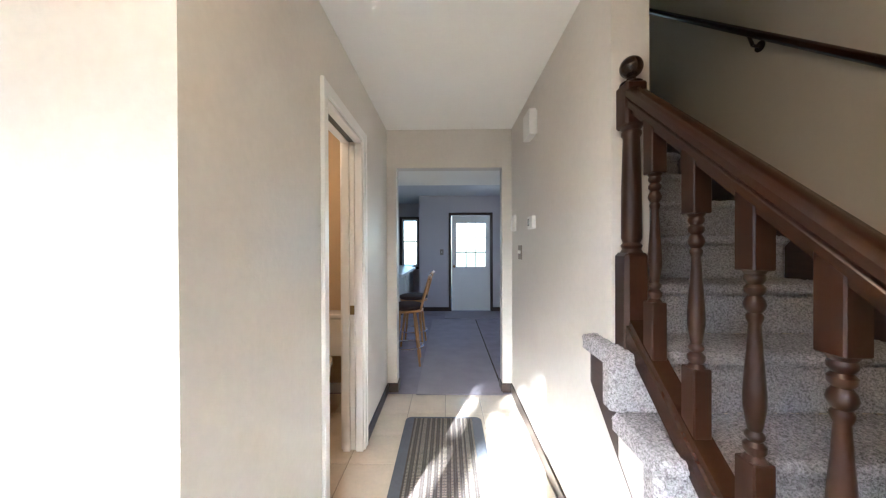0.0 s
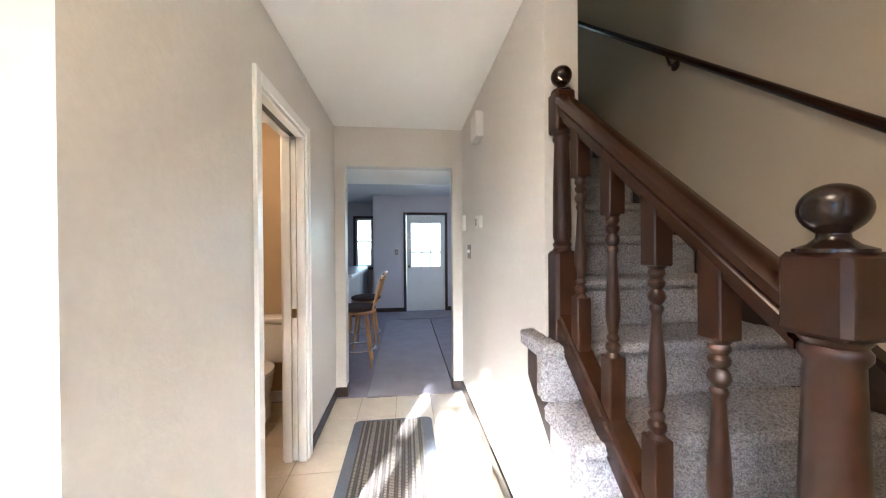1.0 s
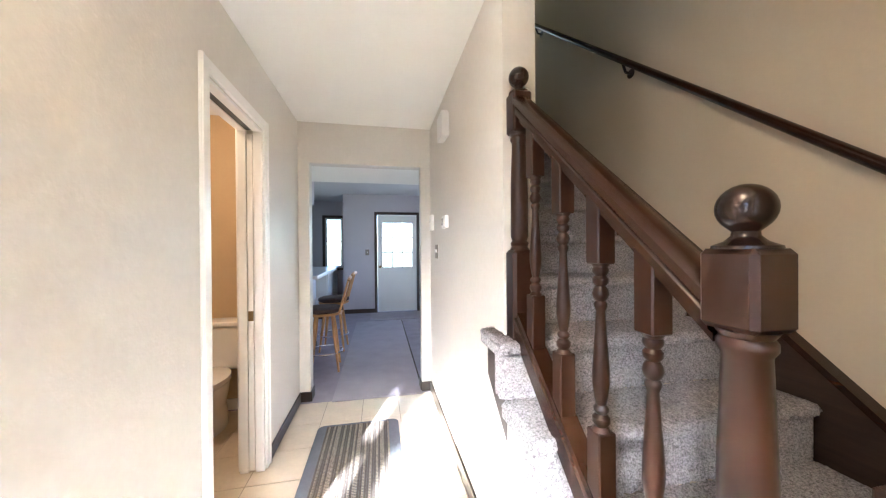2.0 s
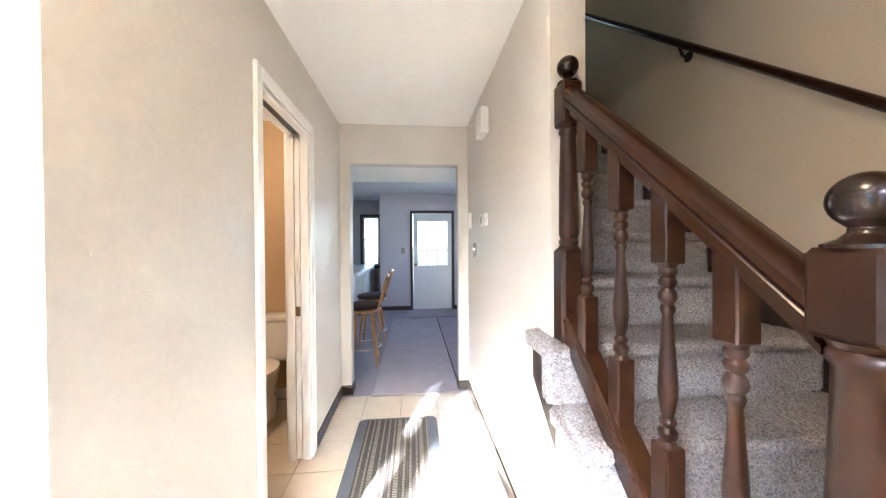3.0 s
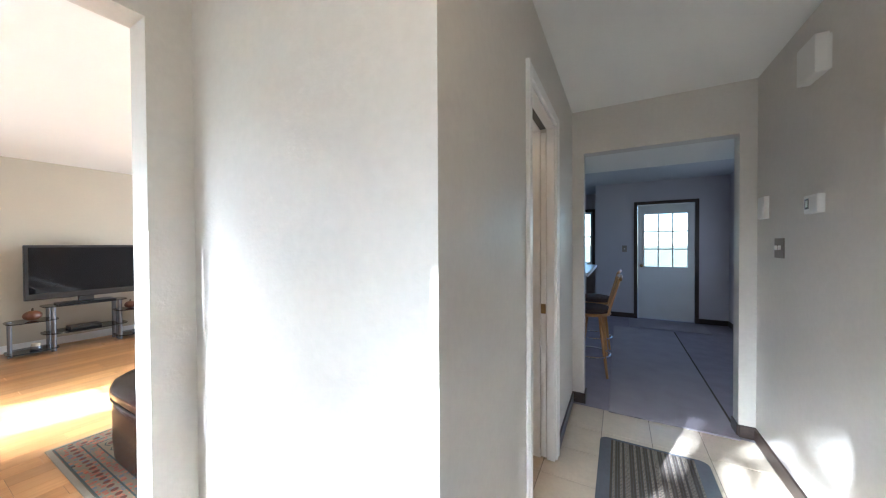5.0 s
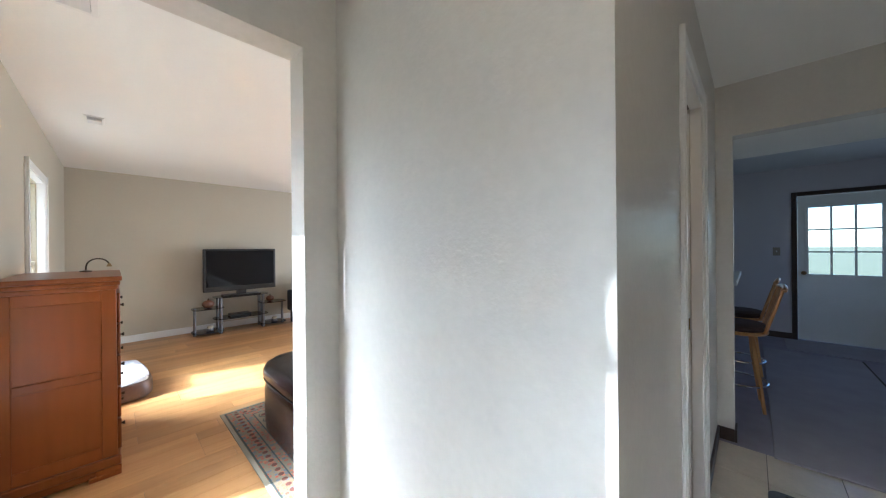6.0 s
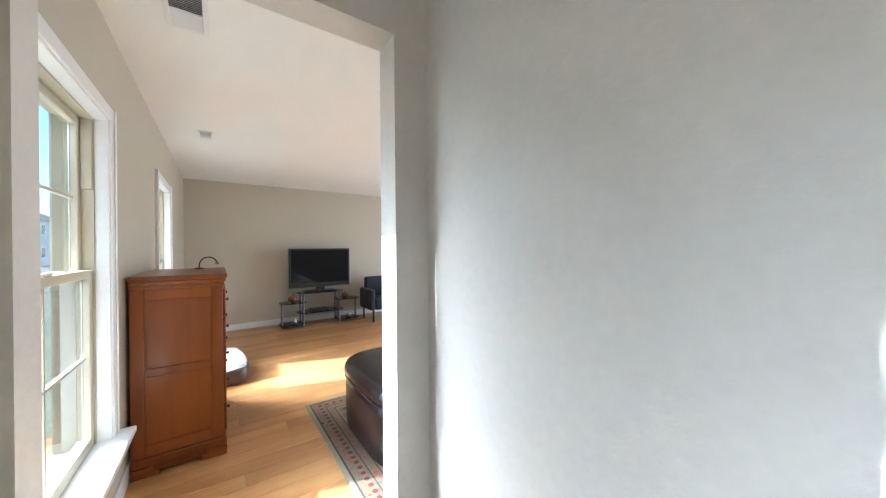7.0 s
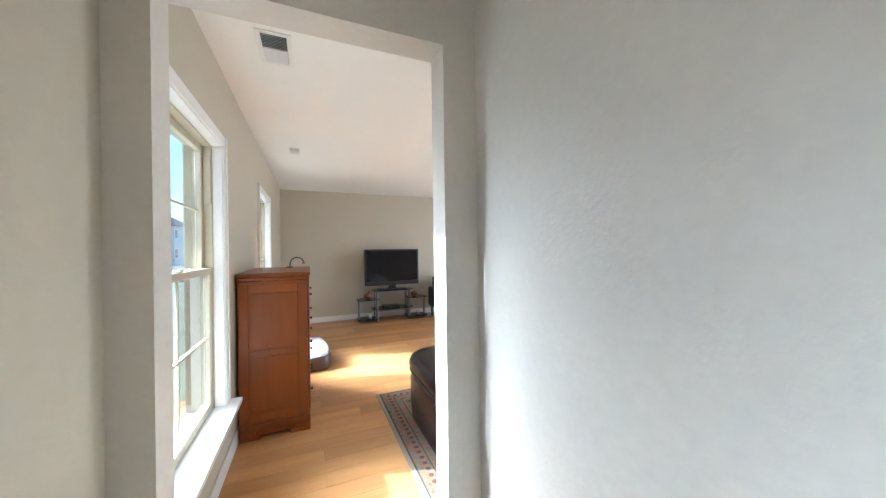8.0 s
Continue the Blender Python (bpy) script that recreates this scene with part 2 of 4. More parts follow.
# ---- mesh helpers ----
def box(bm, x0, x1, y0, y1, z0, z1, bevel=0.0, seg=1):
    m = Matrix.LocRotScale(((x0 + x1) / 2, (y0 + y1) / 2, (z0 + z1) / 2), None, (abs(x1 - x0), abs(y1 - y0), abs(z1 - z0)))
    vs = bmesh.ops.create_cube(bm, size=1, matrix=m)["verts"]
    if bevel:
        es = list({e for v in vs for e in v.link_edges})
        bmesh.ops.bevel(bm, geom=es, offset=bevel, segments=seg, profile=0.6, affect="EDGES")
    return bm


def cyl(bm, p0, p1, r0, r1=None, seg=14):
    p0, p1 = Vector(p0), Vector(p1)
    d = p1 - p0
    m = Matrix.Translation((p0 + p1) / 2) @ d.to_track_quat("Z", "Y").to_matrix().to_4x4()
    bmesh.ops.create_cone(bm, cap_ends=True, segments=seg, radius1=r0, radius2=r0 if r1 is None else r1, depth=d.length, matrix=m)
    return bm


def lathe(bm, profile, seg=20, at=(0, 0, 0)):
    """A turned shape: profile is (radius, z) from bottom to top."""
    rings = []
    for r, z in profile:
        rings.append([bm.verts.new((at[0] + r * math.cos(2 * math.pi * k / seg), at[1] + r * math.sin(2 * math.pi * k / seg), at[2] + z)) for k in range(seg)])
    for a, b in zip(rings, rings[1:]):
        for k in range(seg):
            bm.faces.new((a[k], a[(k + 1) % seg], b[(k + 1) % seg], b[k]))
    bm.faces.new(rings[0][::-1]), bm.faces.new(rings[-1])
    return bm


def sweep(bm, section, a, b, up=(0, 0, 1)):
    """A closed section of (side, height) drawn straight from a to b."""
    a, b = Vector(a), Vector(b)
    side = (b - a).cross(Vector(up)).normalized()
    top = Vector(up)
    r0 = [bm.verts.new(a + side * s + top * h) for s, h in section]
    r1 = [bm.verts.new(b + side * s + top * h) for s, h in section]
    n = len(section)
    for k in range(n):
        bm.faces.new((r0[k], r0[(k + 1) % n], r1[(k + 1) % n], r1[k]))
    bm.faces.new(r0[::-1]), bm.faces.new(r1)
    bmesh.ops.recalc_face_normals(bm, faces=bm.faces)
    return bm


def tube(bm, pts, r, seg=8):
    for p, q in zip(pts, pts[1:]):
        cyl(bm, p, q, r, seg=seg)
    return bm


def mesh_of(name, bm, mat, smooth=False):
    me = bpy.data.meshes.new(name)
    bm.to_mesh(me)
    bm.free()
    me.materials.append(mat)
    if smooth:
        me.shade_smooth()
        me.set_sharp_from_angle(angle=radians(38))
    return me


def part(name, bm, mat, parent, label="", smooth=False):
    o = new(name, mesh_of(name, bm, mat, smooth))
    o.parent = parent
    if label:
        o["label"] = label
    return o


def thing(name, label, category, place=(0, 0, 0), turn=0.0, group="", kind=""):
    o = new(name)
    o.empty_display_size = 0.1
    o.matrix_world = pose(*place, 0, 0, turn)
    return tagged(o, label, category, group, kind)


def solid(name, bm, mat, label, category, kind="", smooth=False):
    return tagged(new(name, mesh_of(name, bm, mat, smooth)), label, category, "", kind)


def B():
    return bmesh.new()


def wall(name, boxes, mat, label):
    bm = B()
    for b in boxes:
        box(bm, *b)
    return solid(name, bm, mat, label, "wall", "structure")


# ---- large structure ----
H = 2.44
HL = 2.47                     # ceiling of the living room
LX, RX = 0.0, 1.16            # faces of the hall's side walls
EX = -0.965                   # entry face of the wall towards the living room
FY = -3.395                   # inner face of the front wall
FE = -3.365                   # entry face of the front wall
WY = -2.335                   # face of the wall between entry and bathroom

wall_hall_left = wall("wall_hall_left", [(-0.12, LX, -2.19, -1.485, 0, H), (-0.12, LX, -0.86, 0, 0, H), (-0.12, LX, -1.485, -0.86, 2.05, H)], WALL, "beige painted plaster wall of the hallway")
for v in wall_hall_left.data.vertices:
    if v.co.x > -0.06 and v.co.y < -2.0:
        v.co.x += 0.008
wall_entry = wall("wall_entry", [(EX, 0.0, WY, -2.19, 0, H)], WALL, "pale painted plaster wall facing the front door")
for v in wall_entry.data.vertices:          # the wall runs slightly out of square
    if v.co.x > -0.5 and v.co.y < -2.25:
        v.co.y += 0.025
    if v.co.x > -0.5:
        v.co.x += 0.008
wall("wall_living_east", [(-1.08, EX, FE, -3.268, 0, H), (-1.08, EX, -2.463, 5.0, 0, H), (-1.08, EX, -3.268, -2.463, 2.058, H)], WALL, "beige painted wall with a wide opening to the living room")
W1, W2, WZ = (-2.22, -1.25), (-4.58, -3.74), (0.415, 1.98)
D1, S1 = (-0.47, 0.37), (0.74, 0.98)       # front door and its sidelight
wall("wall_front", [(-6.54, W2[0], -3.58, FY, 0, HL), (W2[1], W1[0], -3.58, FY, 0, HL), (W1[1], -1.08, -3.58, FY, 0, HL), (-1.08, D1[0], -3.58, FE, 0, H), (D1[1], S1[0], -3.58, FE, 0, H), (S1[1], 2.37, -3.58, FE, 0, H), (S1[0], S1[1], -3.58, FE, 0, 0.8), (S1[0], S1[1], -3.58, FE, 1.98, H),
     (W2[0], W2[1], -3.58, FY, 0, WZ[0]), (W2[0], W2[1], -3.58, FY, WZ[1], HL), (W1[0], W1[1], -3.58, FY, 0, WZ[0]), (W1[0], W1[1], -3.58, FY, WZ[1], HL),
     (D1[0], D1[1], -3.58, FE, 1.98, H)], WALL_LIVING, "beige painted front wall with tall windows")
wall("wall_living_west", [(-6.54, -6.39, FY, 2.0, 0, HL)], WALL_LIVING, "beige painted wall behind the television")
wall("wall_living_north", [(-6.54, -4.9, 2.0, 2.12, 0, HL), (-2.7, -1.08, 2.0, 2.12, 0, HL), (-4.9, -2.7, 2.0, 2.12, 2.05, HL)], WALL_LIVING, "beige painted wall of the living room")
wall("wall_hall_end", [(EX, 0.09, 0, 0.12, 0, H), (1.07, 1.296, 0, 0.12, 0, H), (0.09, 1.07, 0, 0.12, 2.085, H)], WALL, "beige wall with an opening to the kitchen")
wall("wall_hall_right", [(RX, 1.296, -1.80, 0.0, 0, 5.2)], WALL, "beige painted wall beside the stairs")
wall("wall_stair_upper", [(RX, 1.296, FY, -1.80, H, 5.2), (1.296, 2.25, -3.58, FY, H, 5.2), (1.296, 2.25, 0.9, 1.02, 2.3, 3.3), (1.296, 2.25, 0.9, 1.02, 4.6, 5.2), (1.296, 1.42, 0.9, 1.02, 3.3, 4.6), (2.13, 2.25, 0.9, 1.02, 3.3, 4.6), (RX, 1.296, 0.0, 0.9, H + 0.13, 5.2)], WALL_STAIR, "beige painted wall above the stairs")
wall("wall_stair_right", [(2.25, 2.37, FY, 1.0, 0, 5.2)], WALL_STAIR, "beige painted stairwell wall")
wall("wall_kitchen_north", [(-0.04, 0.64, 3.80, 3.95, 0, H), (1.46, 1.9, 3.80, 3.95, 0, H), (0.64, 1.46, 3.80, 3.95, 2.03, H), (-0.04, 0.08, 3.95, 4.9, 0, H),
     (EX, -0.56, 4.9, 5.02, 0, H), (-0.17, -0.04, 4.9, 5.02, 0, H), (-0.56, -0.17, 4.9, 5.02, 0, 0.88), (-0.56, -0.17, 4.9, 5.02, 2.05, H)], WALL_KITCHEN, "grey painted kitchen wall")
wall("wall_kitchen_east", [(1.9, 2.02, 0.12, 1.2, 0, H), (1.9, 2.02, 3.2, 3.95, 0, H), (1.9, 2.02, 1.2, 3.2, 0, 0.9), (1.9, 2.02, 1.2, 3.2, 2.05, H), (1.296, 1.9, 0.0, 0.12, 0, H)], WALL_KITCHEN, "grey painted kitchen side wall")
bm = B()
box(bm, EX, 1.296, 0.12, 0.85, 2.09, H)
solid("ceiling_bulkhead", bm, CEILING, "white dropped ceiling over the kitchen entrance", "ceiling", "structure")
bm = B()
box(bm, -1.08, RX, -3.58, 0.0, H, H + 0.12)
solid("ceiling_hall", bm, CEILING, "white painted plaster ceiling of hall and entry", "ceiling", "structure")
bm = B()
box(bm, -6.54, -1.08, -3.58, 2.12, HL, H + 0.12)
solid("ceiling_living", bm, CEILING, "white painted plaster ceiling of the living room", "ceiling", "structure")
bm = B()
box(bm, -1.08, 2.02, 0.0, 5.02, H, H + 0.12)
solid("ceiling_kitchen", bm, CEILING_KITCHEN_SHADED, "kitchen ceiling, white paint darkened for its shade", "ceiling", "structure")
bm = B()
box(bm, RX, 2.37, -3.58, 1.02, 5.2, 5.3)
solid("ceiling_stair", bm, CEILING, "white painted ceiling over the stairs", "ceiling", "structure")
# bathroom lining in its own paint
wall("wall_bath", [(-0.131, -0.12, -2.19, -1.485, 0, H), (-0.131, -0.12, -0.86, -0.01, 0, H), (-0.131, -0.12, -1.485, -0.86, 2.05, H), (EX, -0.131, -0.011, 0.0, 0, H), (EX, EX + 0.011, -2.19, -0.011, 0, H), (EX + 0.011, -0.131, -2.19, -2.18, 0, H)], WALL_BATH, "warm tan painted bathroom walls")
bm = B()
box(bm, -1.08, 1.296, -3.58, -0.04, -0.06, -0.004)
floor_hall = solid("floor_hall", bm, GROUT, "grey grout bed under beige floor tiles", "floor", "structure")
bm = B()
box(bm, -1.08, 2.02, -0.04, 5.02, -0.06, 0.0)
solid("floor_kitchen", bm, CARPET_KITCHEN, "grey short-pile carpet", "floor", "structure")
bm = B()
box(bm, -6.54, -1.08, -3.58, 2.12, -0.06, -0.004)
floor_living = solid("floor_living", bm, SUBFLOOR, "honey oak laminate floor", "floor", "structure")
bm = B()
box(bm, 1.296, 2.37, -3.58, 1.02, -0.06, 0.0)
solid("floor_stair", bm, GROUT, "floor under the stairs", "floor", "structure")
bm = B()
box(bm, -400, 400, -400, 400, -0.35, -0.25)
solid("ground", bm, GRASS, "pale dry lawn around the house", "ground", "structure")


# ---- stairs ----
RISE, RUN, N5Y, N5Z = 0.197, 0.230, -1.935, 1.0     # the fifth step's nosing
BX = 1.20                                           # the balustrade's plane


def nosing(y):
    return N5Z + (y - N5Y) * RISE / RUN


def carpet_step(x0, x1, y, z, depth, full, fuzz=0.0045):
    """One carpeted step: a rounded nosing over a riser, with an uneven pile, wrapped round its left end."""
    prof = []
    n = 26
    for k in range(n + 1):
        prof.append((y + depth - (depth - 0.022) * k / n, z, 0, 1))
    for k in range(1, 9):
        a = math.pi * k / 9
        prof.append((y + 0.022 - 0.022 * math.sin(a), z - 0.022 + 0.022 * math.cos(a), -math.sin(a), math.cos(a)))
    for k in range(19):
        prof.append((y + 0.020, z - 0.046 - (RISE - 0.046) * k / 18, -1, 0))
    cols = max(12, int((x1 - x0) / 0.009))
    verts, faces = [], []
    rnd = random.Random(round(z * 1000))
    for c in range(cols + 1):
        x = x0 + (x1 - x0) * c / cols
        edge = max(0.0, 1 - c * 0.009 / 0.02) ** 2 * 0.016 + max(0.0, 1 - (cols - c) * 0.009 / 0.03) ** 2 * 0.03
        for py, pz, ny, nz in prof:
            d = (rnd.random() - 0.5) * 2 * fuzz + noise.noise((x * 30, py * 30, pz * 30)) * 0.003 - edge
            verts.append((x + (rnd.random() - 0.5) * 0.005, py + ny * d, pz + nz * d))
    m = len(prof)
    for c in range(cols):
        for k in range(m - 1):
            a = c * m + k
            faces.append((a, a + 1, a + m + 1, a + m))
    # ends and back: a core under the pile
    for c in (0, cols):
        x = x0 + 0.004 if c == 0 else x1 - 0.004
        base = len(verts)
        back = depth - 0.02 if full else 0.085
        core = [(y + depth, z - 0.008), (y + 0.02, z - 0.008), (y + 0.006, z - 0.025), (y + 0.03, z - 0.05), (y + 0.03, z - RISE), (y + back, z - RISE), (y + back, z - 0.055), (y + depth, z - 0.055)]
        verts += [(x, a, b) for a, b in core]
        faces += [(base, base + 1, base + 2, base + 3, base + 6, base + 7), (base + 3, base + 4, base + 5, base + 6)]
    # the uneven edge of the pile round the end
    me = bpy.data.meshes.new("step")
    me.from_pydata(verts, [], faces)
    me.materials.append(CARPET)
    me.shade_smooth()
    me.set_sharp_from_angle(angle=radians(60))
    return me


stairs = thing("staircase", "straight staircase with grey-beige carpeted steps", "staircase", kind="structure")
for n in range(1, 14):
    y, z = N5Y + (n - 5) * RUN, N5Z + (n - 5) * RISE
    st = new("step", carpet_step(1.10 if n <= 5 else 1.296, 2.15, y, z, RUN + 0.02, False))
    st.parent = stairs
bm = B()
box(bm, 1.296, 2.25, -0.10, 0.9, 2.50, 2.57)
part("landing", bm, CARPET, stairs)


def slope_board(bm, x0, x1, ya, yb, lo, hi):
    """A board that follows the pitch of the stairs, between two heights over the nosing line."""
    return prism(bm, x0, x1, [(ya, nosing(ya) + lo), (yb, nosing(yb) + lo), (yb, nosing(yb) + hi), (ya, nosing(ya) + hi)])


def prism(bm, x0, x1, pts):
    """A flat outline of (y, z) points with a thickness along x."""
    a = [bm.verts.new((x0, p, q)) for p, q in pts]
    b = [bm.verts.new((x1, p, q)) for p, q in pts]
    for k in range(len(pts)):
        bm.faces.new((a[k], a[(k + 1) % len(pts)], b[(k + 1) % len(pts)], b[k]))
    bm.faces.new(a[::-1]), bm.faces.new(b)
    bmesh.ops.recalc_face_normals(bm, faces=bm.faces)
    return bm


bm = prism(B(), 1.128, 1.158, [(-1.9035, nosing(-1.9035) - 0.375), (-1.70, nosing(-1.70) - 0.375), (-1.70, 0.942), (-1.9035, 0.942)])
part("stringer", bm, DARK_TRIM, stairs, "dark brown stringer board")
for n in range(1, 5):
    yn, zn = N5Y + (n - 5) * RUN, N5Z + (n - 5) * RISE
    prism(bm := B(), 1.128, 1.158, [(yn + 0.031, nosing(yn + 0.031) - 0.375), (yn + RUN + 0.029, nosing(yn + RUN + 0.029) - 0.375), (yn + RUN + 0.029, zn - 0.056), (yn + 0.031, zn - 0.056)])
    part("stringer_panel", bm, WALL, stairs, "cream painted stringer panel")
part("stringer_edge", slope_board(B(), 1.128, 1.16, -3.0, -1.70, -0.385, -0.3755), DARK_TRIM, stairs, "dark edge of the stringer")
part("skirt_board", slope_board(B(), 2.205, 2.248, -3.1, 0.3, -0.34, 0.055), DARK_TRIM, stairs, "dark brown skirt board on the wall")
part("skirt_moulding", slope_board(B(), 2.190, 2.249, -3.1, 0.3, 0.0551, 0.085), MAHOGANY_RAIL, stairs, "moulded top of the skirt board")
bm = prism(B(), RX, 1.29, [(-3.05, 0.0), (-1.80, 0.0), (-1.80, nosing(-1.80) - 0.37), (-3.05, max(0.02, nosing(-3.05) - 0.37))])
part("side_panel", bm, WALL, stairs, "painted wall below the open stair side")

# balustrade
bal = thing("stair_balustrade", "dark mahogany stair balustrade with turned balusters", "balustrade")
RAIL = [(-0.020, 0.0), (0.020, 0.0), (0.020, 0.012), (0.030, 0.020), (0.030, 0.038), (0.026, 0.044), (0.036, 0.056), (0.034, 0.074), (0.020, 0.088), (0.0, 0.092),
        (-0.020, 0.088), (-0.034, 0.074), (-0.036, 0.056), (-0.026, 0.044), (-0.030, 0.038), (-0.030, 0.020), (-0.020, 0.012)]
ya, yb = -2.57, -1.88
rail = part("handrail", sweep(B(), RAIL, (BX, ya, nosing(ya) + 0.736), (BX, yb, nosing(yb) + 0.750)), MAHOGANY_RAIL, bal, "moulded mahogany handrail", smooth=True)
SHOE = [(-0.034, -0.035), (0.034, -0.035), (0.034, 0.035), (0.028, 0.042), (0.026, 0.062), (-0.026, 0.062), (-0.028, 0.042), (-0.034, 0.035)]
part("shoe_rail", sweep(B(), SHOE, (BX, -2.9, nosing(-2.9)), (BX, yb, nosing(yb))), MAHOGANY_RAIL, bal, "sloping bottom rail", smooth=True)


def square_post(bm, s, z0, z1, ch=0.003):
    """A square block with eased edges."""
    box(bm, -s / 2, s / 2, -s / 2, s / 2, z0, z1, ch)
    return bm


def baluster(y):
    zn = nosing(y)
    b0, t0 = zn + 0.04, zn + 0.79
    bl, bu = zn + 0.215, zn + 0.605
    o = new("baluster")
    o.parent = bal
    o.matrix_local = Matrix.Translation((BX, y, 0))
    square_post(bm1 := B(), 0.046, b0, bl)
    part("base_block", bm1, MAHOGANY, o)
    square_post(bm2 := B(), 0.046, bu, t0)
    part("top_block", bm2, MAHOGANY, o)
    h = bu - bl
    prof = [(0.021, 0.0), (0.014, 0.010), (0.0195, 0.020), (0.0195, 0.030), (0.012, 0.039), (0.017, 0.047), (0.017, 0.053), (0.0115, 0.060), (0.0145, 0.075), (0.0190, 0.110), (0.0192, 0.135),
            (0.0165, 0.18), (0.0130, 0.23), (0.0105, 0.280), (0.0145, 0.291), (0.0145, 0.297), (0.011, 0.303), (0.0165, 0.311), (0.0190, 0.320), (0.0165, 0.330), (0.0115, 0.338),
            (0.0175, 0.346), (0.0178, 0.355), (0.0125, 0.362), (0.0180, 0.371), (0.0180, 0.377), (0.016, 0.382), (0.021, h)]
    part("turning", lathe(B(), [(r, z + bl) for r, z in prof], 18), MAHOGANY, o, smooth=True)
    # fillet between this baluster and the next, on the bottom rail
    return o


for y in (-1.980, -2.142, -2.297, -2.443, -2.75, -2.90):
    baluster(y)


def newel(x, y, s, z0, z1, zb0, zb1, ball):
    o = new("newel_post")
    o.parent = bal
    o.matrix_local = Matrix.Translation((x, y, 0))
    bm1 = box(B(), -s * 0.56, s * 0.56, -s * 0.56, s * 0.56, z0, z1, s * 0.16)
    part("base_block", bm1, MAHOGANY, o)
    bm2 = box(B(), -s / 2, s / 2, -s / 2, s / 2, zb0, zb1, s * 0.10)
    part("top_block", bm2, MAHOGANY, o)
    r = s * 0.5
    prof = [(r * 0.98, z1), (r * 0.80, z1 + 0.012), (r * 0.92, z1 + 0.024), (r * 0.74, z1 + 0.034), (r * 0.88, z1 + 0.05), (r * 0.86, (z1 + zb0) / 2), (r * 0.72, zb0 - 0.035),
            (r * 0.86, zb0 - 0.026), (r * 0.87, zb0 - 0.016), (r * 0.76, zb0 - 0.010), (r * 0.92, zb0)]
    part("shaft", lathe(B(), prof, 24), MAHOGANY, o, smooth=True)
    cap = [(r * 1.0, zb1 - 0.001), (r * 0.98, zb1 + 0.004), (r * 0.62, zb1 + 0.010), (r * 0.42, zb1 + 0.018), (r * 0.40, zb1 + 0.024)]
    c = zb1 + 0.022 + ball
    cap += [(max(0.002, ball * math.sin(math.pi * k / 14)), c - ball * math.cos(math.pi * k / 14)) for k in range(3, 15)]
    part("ball_finial", lathe(B(), cap, 28), FINIAL, o, "dark turned ball finial", smooth=True)


newel(BX, -2.600, 0.078, 0.35, 0.80, 1.217, 1.331, 0.0345)
newel(1.203, -1.850, 0.073, 0.985, 1.325, 1.755, 1.905, 0.037)

# rail on the stairwell wall
wr = thing("wall_handrail", "dark stained wooden handrail on wall brackets", "handrail")
wz = 1.605 + 2.235 * 0.876


def wall_rail_z(y):
    return wz + y * 0.876


RROUND = [(0.021 * math.cos(2 * math.pi * k / 14), 0.026 * math.sin(2 * math.pi * k / 14)) for k in range(14)]
part("rail", sweep(B(), RROUND, (2.19, -2.75, wall_rail_z(-2.75)), (2.19, 0.25, wall_rail_z(0.25))), MAHOGANY_RAIL, wr, smooth=True)
for y in (-2.35, -1.22, -0.1):
    z = wall_rail_z(y)
    bm = B()
    cyl(bm, (2.245, y, z - 0.075), (2.2499, y, z - 0.075), 0.028)
    tube(bm, [(2.247, y, z - 0.075), (2.21, y, z - 0.07), (2.19, y, z - 0.02)], 0.008)
    part("bracket", bm, BRONZE, wr, "dark metal bracket", smooth=True)


# ---- trim of hall, bathroom door, openings ----
def trim(name, boxes, mat, label, category="trim", bevel=0.003):
    bm = B()
    for b in boxes:
        box(bm, *b, bevel)
    return solid(name, bm, mat, label, category, "structure")


BH = 0.085
trim("baseboard_hall", [(0.0, 0.013, -0.795, -0.013, 0, BH), (0.0, 0.09, -0.013, 0.0, 0, BH), (0.09, 0.103, -0.013, 0.12, 0, BH), (1.07, RX, -0.013, 0.0, 0, BH), (1.057, 1.07, -0.013, 0.12, 0, BH),
     (RX - 0.013, RX, -1.80, -0.013, 0, BH), (0.006, 0.026, WY + 0.03, -1.553, 0, BH), (EX + 0.013, 0.0, WY - 0.013, WY, 0, BH)], DARK_TRIM, "dark brown wooden baseboard", "baseboard")
trim("baseboard_kitchen", [(-0.04, 0.585, 3.787, 3.80, 0, BH), (1.515, 1.9, 3.787, 3.80, 0, BH), (-0.053, -0.04, 3.787, 4.9, 0, BH), (1.887, 1.9, 0.12, 3.787, 0, BH)], DARK_TRIM, "dark brown wooden baseboard", "baseboard")
trim("baseboard_living", [(-6.39, -6.377, FY, 2.0, 0, 0.10), (-6.377, -1.08, FY, FY + 0.013, 0, 0.10), (-1.093, -1.08, -2.463, 2.0, 0, 0.10), (-6.377, -1.093, 1.987, 2.0, 0, 0.10)], TRIM, "white painted baseboard", "baseboard")
trim("baseboard_bath", [(EX + 0.011, -0.131, -0.023, -0.011, 0, 0.09), (EX + 0.011, EX + 0.023, -2.18, -0.023, 0, 0.09)], TRIM, "white painted bathroom baseboard", "baseboard")

# pocket door between hall and bathroom
pd = thing("door_1", "white pocket door slid open into the wall", "door", kind="structure")
cy0, cy1, ct = -1.485, -0.86, 2.05


